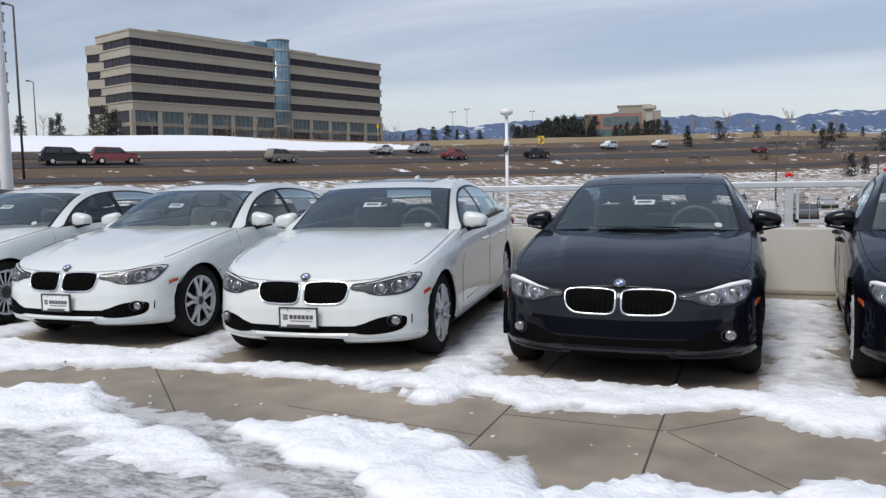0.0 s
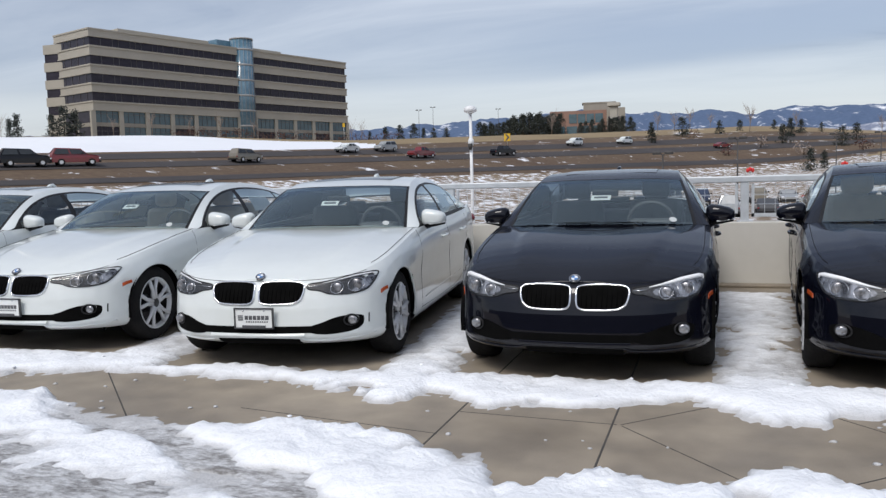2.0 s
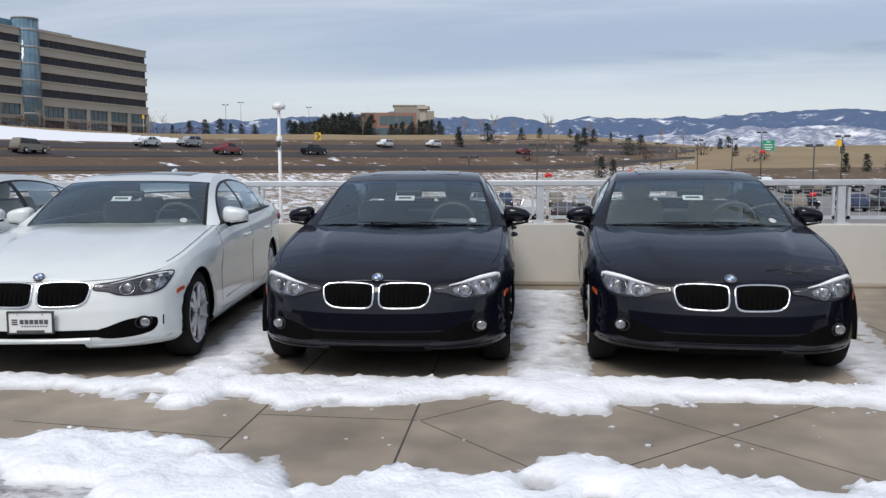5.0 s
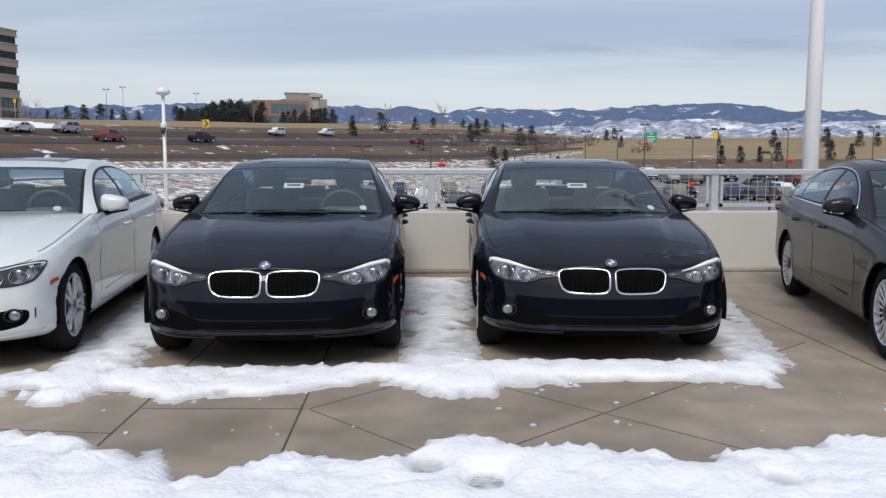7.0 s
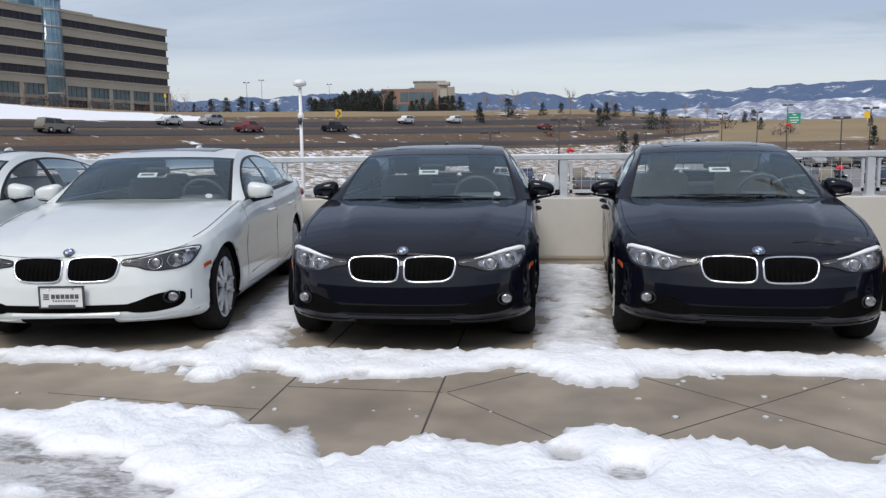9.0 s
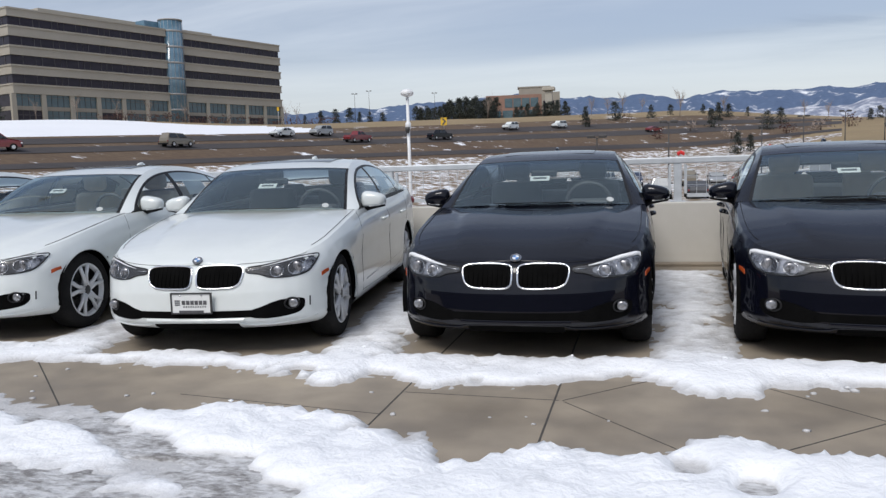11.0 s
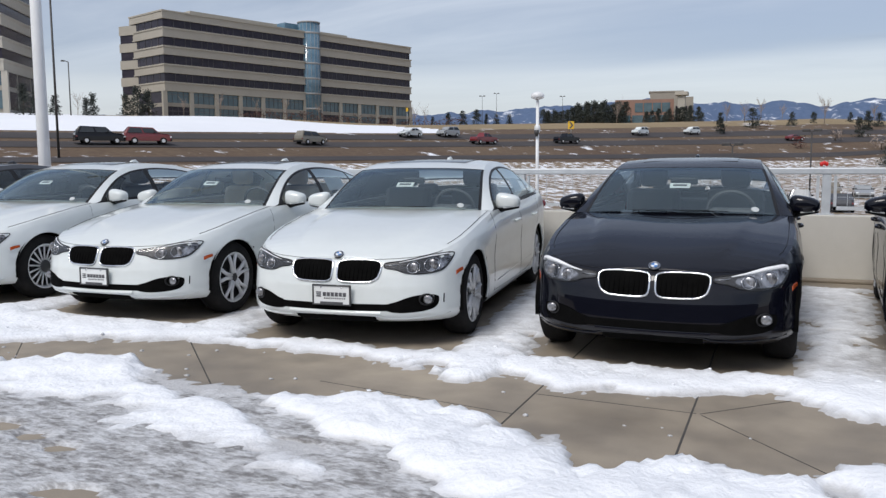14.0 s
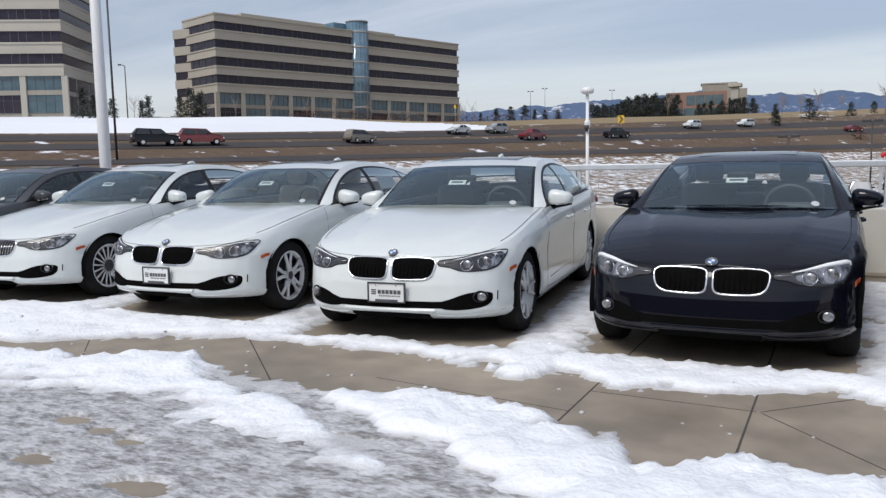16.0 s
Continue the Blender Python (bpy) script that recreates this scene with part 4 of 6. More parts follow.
def pine(theta, r, h, seed, w=0.3, base=None, group="pines along the hill"):
    rnd = random.Random(seed)
    x, y = bearing(theta, r)
    z = ground_z(x, y) if base is None else base
    e = empty("pine_tree", pose(x, y, z - 0.2), "dark green winter pine tree on the slope", "tree", group)
    tube("trunk", [(0, 0, 0), (0.02 * h, 0, h * 0.5), (0, 0, h * 0.92)], [0.022 * h, 0.014 * h, 0.004 * h], M["bark"], e, 6)
    bm = bmesh.new()
    blunt = rnd.uniform(0.45, 0.95)
    lop = [rnd.uniform(0.7, 1.15) for _ in range(7)]
    for _ in range(80):
        u = rnd.uniform(0.06, 1.0)
        an = rnd.uniform(0, 6.283)
        rad = h * w * (1.05 - u) ** blunt * min(1.0, 0.55 + 3 * u) * rnd.uniform(0.25, 1.0) * lop[int(an * 1.1)]
        leaf_clump(bm, Vector((rad * math.cos(an), rad * math.sin(an), h * u)), h * 0.055, rnd, 13)
    part("crown", bm, M["pine"], e)


def bare_tree(theta, r, h, seed, label="leafless winter tree with thin brown twigs", dense=1.0, base=None):
    rnd = random.Random(seed)
    x, y = bearing(theta, r)
    z = ground_z(x, y) if base is None else base
    e = empty("bare_tree", pose(x, y, z - 0.2), label, "tree", "bare trees")
    tube("trunk", [(0, 0, 0), (0.02 * h, 0.01 * h, h * 0.35), (0, 0, h * 0.7)], [0.013 * h, 0.009 * h, 0.003 * h], M["twig"], e, 6)
    bm = bmesh.new()
    for _ in range(int(16 * dense)):
        u = rnd.uniform(0.25, 0.65)
        an = rnd.uniform(0, 6.283)
        p = Vector((0.02 * h * (1 - u), 0, h * u))
        d = Vector((math.cos(an) * 0.6, math.sin(an) * 0.6, 1.0)).normalized()
        ln = h * rnd.uniform(0.25, 0.42)
        q = p + d * ln
        bm_tube(bm, [p, p + d * ln * 0.5 + Vector((0, 0, 0.01 * h)), q], [0.005 * h, 0.003 * h, 0.0012 * h], 3)
        for _ in range(4):
            s = p + d * ln * rnd.uniform(0.3, 1.0)
            d2 = (d + Vector((rnd.uniform(-0.8, 0.8), rnd.uniform(-0.8, 0.8), rnd.uniform(0, 0.6)))).normalized()
            bm_tube(bm, [s, s + d2 * ln * rnd.uniform(0.3, 0.55)], [0.0025 * h, 0.001 * h], 3)
    part("crown", bm, M["twig"], e)


def bush(theta, r, h, seed, material="shrub", w=0.6):
    rnd = random.Random(seed)
    x, y = bearing(theta, r)
    e = empty("shrub", pose(x, y, ground_z(x, y) - 0.15), "low brown winter shrub on the grass", "shrub", "roadside shrubs")
    bm = bmesh.new()
    for _ in range(16):
        an, rad = rnd.uniform(0, 6.283), h * w * rnd.random() ** 0.6
        leaf_clump(bm, Vector((rad * math.cos(an), rad * math.sin(an), h * rnd.uniform(0.12, 0.85))), h * 0.12, rnd, 8)
    part("foliage", bm, M[material], e)
    tube("stem", [(0, 0, 0), (0, 0, h * 0.5)], [0.05 * h, 0.02 * h], M["bark"], e, 5)


rt = random.Random(11)
# a dense stand in front of the brick building
for i in range(34):
    u_ = i / 33
    pine(-15.2 + 5.6 * u_ + rt.uniform(-0.2, 0.2), rt.uniform(280, 310), rt.uniform(4.6, 6.0) + 2.6 * float(smooth01(0.25, 0.6, u_)), 100 + i, rt.uniform(0.34, 0.5), group="pine stand by the brick building")
for i in range(15):
    pine(-8.4 + 3.8 * i / 14 + rt.uniform(-0.2, 0.2), rt.uniform(285, 300), rt.uniform(3.8, 5.8), 140 + i, rt.uniform(0.38, 0.55), group="pine stand by the brick building")
for i, t_ in enumerate((-23.0, -21.9, -20.9, -19.9, -19.2, -18.5, -17.6)):
    pine(t_, 262 + 9 * (i % 3), rt.uniform(3.2, 6.5), 170 + i, rt.uniform(0.3, 0.45))
for i, t_ in enumerate((-1.4, 1.0, 2.3, 4.4, 4.9, 5.4, 6.0, 7.2, 8.4, 9.2, 14.4, 14.9, 15.4)):
    pine(t_, 230 + 17 * (i % 4), rt.uniform(2.6, 5.6), 190 + i, rt.uniform(0.34, 0.55))
for i, t_ in enumerate((25.2, 28.3, 30.2, 31.2, 21.8)):
    pine(t_, 255, (5.0, 5.5, 4.5, 4.0, 3.0)[i], 210 + i, 0.40)
for i, t_ in enumerate((22.0, 23.2, 24.4, 25.5, 28.6, 29.8)):
    pine(t_, 165 + 4 * i, rt.uniform(2.8, 4), 220 + i, 0.30)
pine(-3.4, 205, 5.0, 230, 0.34)
pine(6.6, 175, 4.6, 231, 0.36)
pine(7.4, 180, 3.6, 232, 0.3)
for i, t_ in enumerate((-49.6, -48.9, -47.8, -46.0, -45.6)):
    pine(t_, 150 + 3 * i, (5.0, 4.2, 3.6, 3.4, 4.2)[i], 240 + i, 0.3, group="trees by the offices")
for i, t_ in enumerate((-43.6, -42.9, -42.2)):
    pine(t_, 168, (4.2, 5.8, 5.2)[i], 250 + i, 0.42, group="trees by the offices")
for i, t_ in enumerate((-46.5, -40.0, -37.6, -35.2, -33.2, -31.0, -23.6, -24.3)):
    bare_tree(t_, 165 + 6 * i, rt.uniform(4.5, 6), 260 + i)
for i, t_ in enumerate((-3.0, -1.9, -0.9, 0.4, 2.9, 5.7, 10.6, 12.0, -10.2)):
    bare_tree(t_, 260 + 11 * (i % 4), rt.uniform(6, 9.5), 280 + i, dense=1.6)
for i, t_ in enumerate((1.6, 6.2, 9.6, 11.6, 13.2, 16.6, 17.2, 3.6, -0.6)):
    bush(t_, 200 + 9 * (i % 5), rt.uniform(2.2, 4.2), 300 + i, "twig" if i % 2 else "shrub")
for i in range(24):
    bush(-36 + 14.6 * i / 23, 188 + 2.2 * i, rt.uniform(1.6, 2.8), 320 + i, "shrub", 1.1)

# ---------------------------------------------------------------- signs and balloons


def sign_post(theta, r, w, h, z0, material, label, name):
    x, y = bearing(theta, r)
    e = empty(name, pose(x, y, ground_z(x, y), 0, 0, -theta), label, "road sign")
    for s in ((-0.35, 0.35) if w > 2 else (0,)):
        tube("post", [(s * w, 0.08, 0), (s * w, 0.08, z0 + h * 0.5)], 0.05, M["rail"], e, 6)
    box("panel", (-w / 2, -0.02, z0), (w / 2, 0.02, z0 + h), material, e, bevel=0.008)
    return e


gs = sign_post(17.4, 205, 2.7, 2.5, 2.4, M["sign_green"], "green highway direction sign with white lettering bars", "road_sign")
for q, (a_, b_, z_) in enumerate(((-0.4, 0.4, 4.4), (-1.0, 0.9, 3.75), (-0.9, 1.0, 3.15), (-0.7, 0.6, 2.65))):
    box("text_bar", (a_, -0.05, z_), (b_, -0.021, z_ + 0.2), M["badge_white"], gs)
ch = sign_post(-13.3, 166, 1.25, 1.55, 1.0, M["sign_yellow"], "yellow sign with a black chevron beside the road", "chevron_sign")
bm = bmesh.new()
cv = [(-0.42, 1.14), (-0.05, 1.14), (0.48, 1.775), (-0.05, 2.41), (-0.42, 2.41), (0.1, 1.775)]
f_ = [[bm.verts.new((x_, y_, z_)) for x_, z_ in cv] for y_ in (-0.05, -0.021)]
for q in ((0, 1, 2, 5), (5, 2, 3, 4)):
    bm.faces.new([f_[0][k] for k in q])
for k in range(6):
    bm.faces.new((f_[0][k], f_[1][k], f_[1][(k + 1) % 6], f_[0][(k + 1) % 6]))
part("chevron", bm, M["print"], ch)
sign_post(-24.8, 205, 0.55, 0.9, 3.6, M["sign_yellow"], "small yellow warning sign beside the highway", "warning_sign")
sign_post(21.6, 230, 1.6, 1.6, 3.0, M["sign_yellow"], "small yellow warning sign beside the highway", "warning_sign")


def balloons(theta, r, z, s):
    x, y = bearing(theta, r)
    gz = ground_z(x, y)
    e = empty("balloon_cluster", pose(x, y, gz), "shiny red balloons tied over the car lot", "balloons", "red balloons")
    tube("string", [(0, 0, 0), (0, 0, z - s)], 0.012, M["pole_dark"], e, 4)
    for k in range(3):
        bm = bmesh.new()
        bmesh.ops.create_uvsphere(bm, u_segments=12, v_segments=8, radius=s)
        bmesh.ops.transform(bm, verts=bm.verts, matrix=Matrix.Translation(((k - 1) * s * 1.2, 0.1 * k, z + (k % 2) * s * 0.5)) @ Matrix.Diagonal((0.9, 0.9, 1.15, 1)))
        part("balloon", bm, M["red_cloth"], e, smooth=True)


for t_, r_, z_, s_ in ((20.25, 77, 1.95, 0.17), (17.1, 124, 5.0, 0.2), (26.3, 108, 4.2, 0.22), (8.6, 96, 4.0, 0.18), (3.0, 70, 3.7, 0.16)):
    balloons(t_, r_, z_, s_)

# ---------------------------------------------------------------- the parked saloons
# car axes: x to the car's own left (the viewer's right), y from nose to tail, z up; nose at y = 0
PLAN_X = [0.0, 0.20, 0.36, 0.50, 0.62, 0.71, 0.78, 0.83, 0.866, 0.888, 0.90, 0.905, 0.905, 0.905, 0.90, 0.885, 0.85, 0.79, 0.68, 0.5, 0.25, 0.0]
PLAN_Y = [0.0, 0.008, 0.028, 0.065, 0.12, 0.185, 0.265, 0.36, 0.48, 0.62, 0.80, 1.1, 2.3, 3.3, 3.75, 4.05, 4.28, 4.44, 4.54, 4.595, 4.62, 4.624]
TOP_Y = [0.0, 0.12, 0.3, 0.5, 0.8, 1.2, 1.5, 2.0, 3.0, 3.8, 4.3, 4.624]
TOP_Z = [0.655, 0.675, 0.711, 0.752, 0.815, 0.886, 0.928, 0.945, 0.97, 1.0, 1.02, 1.03]
HOOD_Y = [0.0, 0.06, 0.10, 0.15, 0.25, 0.5, 0.9, 1.3, 1.6, 3.8, 4.2, 4.5, 4.64]
HOOD_Z = [0.655, 0.657, 0.663, 0.686, 0.732, 0.812, 0.892, 0.938, 0.962, 1.085, 1.085, 1.072, 1.03]
IN_V = [0, 0.05, 0.15, 0.30, 0.55, 0.72, 0.80, 0.90, 0.96, 1.0]
IN_SIDE = [0.050, 0.022, 0.010, 0.004, 0.010, 0.0, 0.006, 0.026, 0.045, 0.062]
IN_FRONT = [0.11, 0.045, 0.0, 0.0, 0.012, 0.030, 0.042, 0.062, 0.082, 0.105]
BOT_Y, BOT_Z = [0, 0.6, 1.0, 3.3, 4.0, 4.624], [0.195, 0.185, 0.19, 0.20, 0.23, 0.27]


def fine_plan(n):
    k = np.linspace(0, len(PLAN_X) - 1, 800)
    xs = np.interp(k, range(len(PLAN_X)), PLAN_X)
    ys = np.interp(k, range(len(PLAN_Y)), PLAN_Y)
    for _ in range(25):  # round off the polyline
        xs[1:-1] = (xs[:-2] + 2 * xs[1:-1] + xs[2:]) / 4
        ys[1:-1] = (ys[:-2] + 2 * ys[1:-1] + ys[2:]) / 4
    d = np.concatenate([[0], np.cumsum(np.hypot(np.diff(xs), np.diff(ys)))])
    s = np.linspace(0, d[-1], n)
    x, y = np.interp(s, d, xs), np.interp(s, d, ys)
    tx, ty = np.gradient(x), np.gradient(y)
    ln = np.hypot(tx, ty)
    return x, y, ty / ln, -tx / ln  # outward normal


PX, PY, NX, NY = fine_plan(190)


def shell(v):
    """Points of the half outline at the heights v (array over the outline)."""
    frontal = np.clip(np.abs(NY), 0, 1) ** 0.8
    inset = np.interp(v, IN_V, IN_SIDE) * (1 - frontal) + np.interp(v, IN_V, IN_FRONT) * frontal
    zb, zt = np.interp(PY, BOT_Y, BOT_Z), np.interp(PY, TOP_Y, TOP_Z)
    return np.maximum(PX - NX * inset, 0), PY - NY * inset, zb + (zt - zb) * v


def front_y(x, z):
    zb, zt = np.interp(PY, BOT_Y, BOT_Z), np.interp(PY, TOP_Y, TOP_Z)
    a, b, _ = shell(np.clip((z - zb) / (zt - zb), 0, 1))
    m = PY < 1.0
    return float(np.interp(abs(x), a[m], b[m]))


def side_x(y, z):
    zb, zt = np.interp(PY, BOT_Y, BOT_Z), np.interp(PY, TOP_Y, TOP_Z)
    a, b, _ = shell(np.clip((z - zb) / (zt - zb), 0, 1))
    m = (PY > 0.35) & (PY < 4.3)
    return float(np.interp(y, b[m], a[m]))


RAIL_Y = [1.50, 1.75, 2.0, 2.25, 2.6, 3.0, 3.3, 3.6, 3.9, 4.05]
RAIL_X = [0.745, 0.694, 0.642, 0.602, 0.580, 0.572, 0.572, 0.60, 0.645, 0.68]
RAIL_Z = [0.935, 1.102, 1.235, 1.313, 1.355, 1.352, 1.322, 1.252, 1.145, 1.07]
WHEEL_Y = (0.776, 3.586)
WHEEL_R = 0.325


def smooth_curve(xs, ys, q):
    """Piecewise cubic through the points."""
    xs, ys = np.array(xs), np.array(ys)
    m = np.gradient(ys, xs)
    i = np.clip(np.searchsorted(xs, q) - 1, 0, len(xs) - 2)
    h = xs[i + 1] - xs[i]
    u = np.clip((q - xs[i]) / h, 0, 1)
    return (2 * u**3 - 3 * u**2 + 1) * ys[i] + (u**3 - 2 * u**2 + u) * h * m[i] + (-2 * u**3 + 3 * u**2) * ys[i + 1] + (u**3 - u**2) * h * m[i + 1]


def grid_faces(ni, nj, keep=None, flip=False, base=0):
    out = []
    for i in range(ni - 1):
        for j in range(nj - 1):
            if keep is None or keep(i, j):
                a = base + i * nj + j
                q = (a, a + 1, a + nj + 1, a + nj)
                out.append(q[::-1] if flip else q)
    return out


def both_sides(verts, faces):
    n = len(verts)
    v = list(verts) + [(-x, y, z) for x, y, z in verts]
    return v, list(faces) + [tuple(n + k for k in f[::-1]) for f in faces]


def star_patch(poly, off, rings=4, where=front_y, sub=3):
    """A patch on the front of the body, from an outline in x and z."""
    pts = []
    for i, p in enumerate(poly):
        q = poly[(i + 1) % len(poly)]
        pts += [(p[0] + (q[0] - p[0]) * k / sub, p[1] + (q[1] - p[1]) * k / sub) for k in range(sub)]
    for _ in range(1):
        n = len(pts)
        pts = [((pts[i - 1][0] + 2 * pts[i][0] + pts[(i + 1) % n][0]) / 4, (pts[i - 1][1] + 2 * pts[i][1] + pts[(i + 1) % n][1]) / 4) for i in range(n)]
    cx, cz = sum(p[0] for p in pts) / len(pts), sum(p[1] for p in pts) / len(pts)
    v = [(cx, where(cx, cz) - off, cz)]
    n = len(pts)
    for r in range(1, rings + 1):
        for p in pts:
            x, z = cx + (p[0] - cx) * r / rings, cz + (p[1] - cz) * r / rings
            v.append((x, where(x, z) - off, z))
    f = [(0, 1 + (i + 1) % n, 1 + i) for i in range(n)]
    for r in range(rings - 1):
        for i in range(n):
            a, b = 1 + r * n + i, 1 + r * n + (i + 1) % n
            f.append((a, b, b + n, a + n))
    return v, f, [(x, where(x, z) - off, z) for x, z in pts]


def mirror_pts(pts):
    return [(-x, *r) for x, *r in pts][::-1]


KIDNEY = [(0.018, 0.618), (0.03, 0.638), (0.09, 0.647), (0.22, 0.649), (0.32, 0.643), (0.352, 0.622), (0.347, 0.57), (0.330, 0.525), (0.285, 0.497), (0.18, 0.492), (0.06, 0.492), (0.020, 0.515)]
HEADLAMP = [(0.366, 0.594), (0.366, 0.630), (0.48, 0.641), (0.565, 0.657), (0.66, 0.680), (0.785, 0.694), (0.808, 0.684), (0.795, 0.63), (0.765, 0.574), (0.70, 0.555), (0.60, 0.550), (0.52, 0.558), (0.46, 0.584)]
FOGBAY = [(0.40, 0.338), (0.47, 0.355), (0.53, 0.380), (0.60, 0.399), (0.69, 0.404), (0.742, 0.390), (0.742, 0.335), (0.715, 0.300), (0.66, 0.284), (0.58, 0.275), (0.50, 0.272), (0.40, 0.282)]


def lathe(profile, n, axis_x=True):
    """Turn a profile of (x, radius) about the x axis."""
    v, f = [], []
    for k in range(n):
        a = 2 * math.pi * k / n
        v += [(x, r * math.cos(a), r * math.sin(a)) for x, r in profile]
    m = len(profile)
    for k in range(n):
        for j in range(m - 1):
            a, b = k * m + j, ((k + 1) % n) * m + j
            f.append((a, a + 1, b + 1, b))
    return v, f


def wheel(parent, x, y, style, turn):
    """One wheel, its outer face towards +x of its own axes."""
    e = new("wheel")
    e.parent = parent
    e.matrix_local = pose(x, y, WHEEL_R, 0, 0, 0 if x > 0 else 180)
    R = WHEEL_R
    tv, tf = lathe([(-0.10, 0.21), (-0.205, 0.225), (-0.215, 0.27), (-0.20, R - 0.015), (-0.17, R), (-0.05, R), (-0.02, R - 0.015), (-0.004, 0.275), (-0.012, 0.230), (-0.03, 0.215)], 40)
    mesh_ob("tyre", tv, tf, M["rubber"], e, True)
    bv, bf = lathe([(-0.19, 0.222), (-0.16, 0.20), (-0.045, 0.199)], 40)
    mesh_ob("rim_barrel", bv, bf, M["disc"], e, True)
    rv, rf = lathe([(-0.045, 0.199), (-0.022, 0.210), (-0.010, 0.220), (-0.014, 0.229)], 40)
    rim = mesh_ob("rim", rv, rf, M["silver"], e, True)
    bm = bmesh.new()
    if style == "five":
        for k in range(5):
            for s in (-1, 1):
                a = 2 * math.pi * k / 5 + turn
                m = Matrix.Rotation(a, 4, "X")
                pts = [m @ Vector(p) for p in ((-0.030, s * 0.013, 0.04), (-0.020, s * 0.020, 0.12), (-0.014, s * 0.050, 0.208))]
                bm_tube(bm, pts, [0.024, 0.016, 0.017], 6)
    else:
        for k in range(18):
            a = 2 * math.pi * k / 18 + turn
            m = Matrix.Rotation(a, 4, "X")
            bm_tube(bm, [m @ Vector(p) for p in ((-0.035, 0, 0.05), (-0.028, 0, 0.13), (-0.020, 0, 0.208))], [0.011, 0.0085, 0.010], 5)
    part("spokes", bm, M["silver"], e, smooth=True)
    hv, hf = lathe([(-0.16, 0.19), (-0.155, 0.10), (-0.12, 0.06), (-0.03, 0.068), (-0.018, 0.055), (-0.012, 0.034), (-0.010, 0.0)], 24)
    mesh_ob("hub", hv, hf, M["lamp_dark"], e, True)
    dv, df = lathe([(-0.150, 0.165), (-0.140, 0.16), (-0.138, 0.07)], 30)
    mesh_ob("brake_disc", dv, df, M["disc"], e, True)
    return e


def seat(parent, x, y, material):
    e = new("seat")
    e.parent = parent
    e.matrix_local = pose(x, y, 0.45)
    box("cushion", (-0.25, -0.3, 0), (0.25, 0.22, 0.18), material, e, bevel=0.05)
    box("backrest", (-0.25, 0.0, 0.1), (0.25, 0.16, 0.68), material, e, bevel=0.06, m=Matrix.Translation((0, 0.16, 0)) @ Matrix.Rotation(radians(-14), 4, "X"))
    box("headrest", (-0.13, 0.30, 0.66), (0.13, 0.41, 0.86), material, e, bevel=0.05)


def badge(parent, m, r):
    e = new("badge")
    e.parent = parent
    e.matrix_local = m
    tagged(e, "round blue and white badge with a dark rim")
    bm = bmesh.new()
    bmesh.ops.create_cone(bm, cap_ends=True, segments=28, radius1=r, radius2=r * 0.96, depth=0.012)
    part("rim", bm, M["lamp_dark"], e)
    bm = bmesh.new()
    bm_tube(bm, [(r * math.cos(a), r * math.sin(a), 0.005) for a in np.linspace(0, 2 * math.pi, 28, endpoint=False)], r * 0.06, 5, True)
    bm_tube(bm, [(r * 0.66 * math.cos(a), r * 0.66 * math.sin(a), 0.006) for a in np.linspace(0, 2 * math.pi, 28, endpoint=False)], r * 0.05, 5, True)
    part("ring", bm, M["chrome"], e)
    for q in range(4):
        v = [(0, 0, 0.0075)] + [(r * 0.62 * math.cos(a), r * 0.62 * math.sin(a), 0.0075) for a in np.linspace(q * math.pi / 2, (q + 1) * math.pi / 2, 8)]
        mesh_ob("quarter", v, [tuple(range(len(v)))], M["badge_blue" if q % 2 else "badge_white"], e)


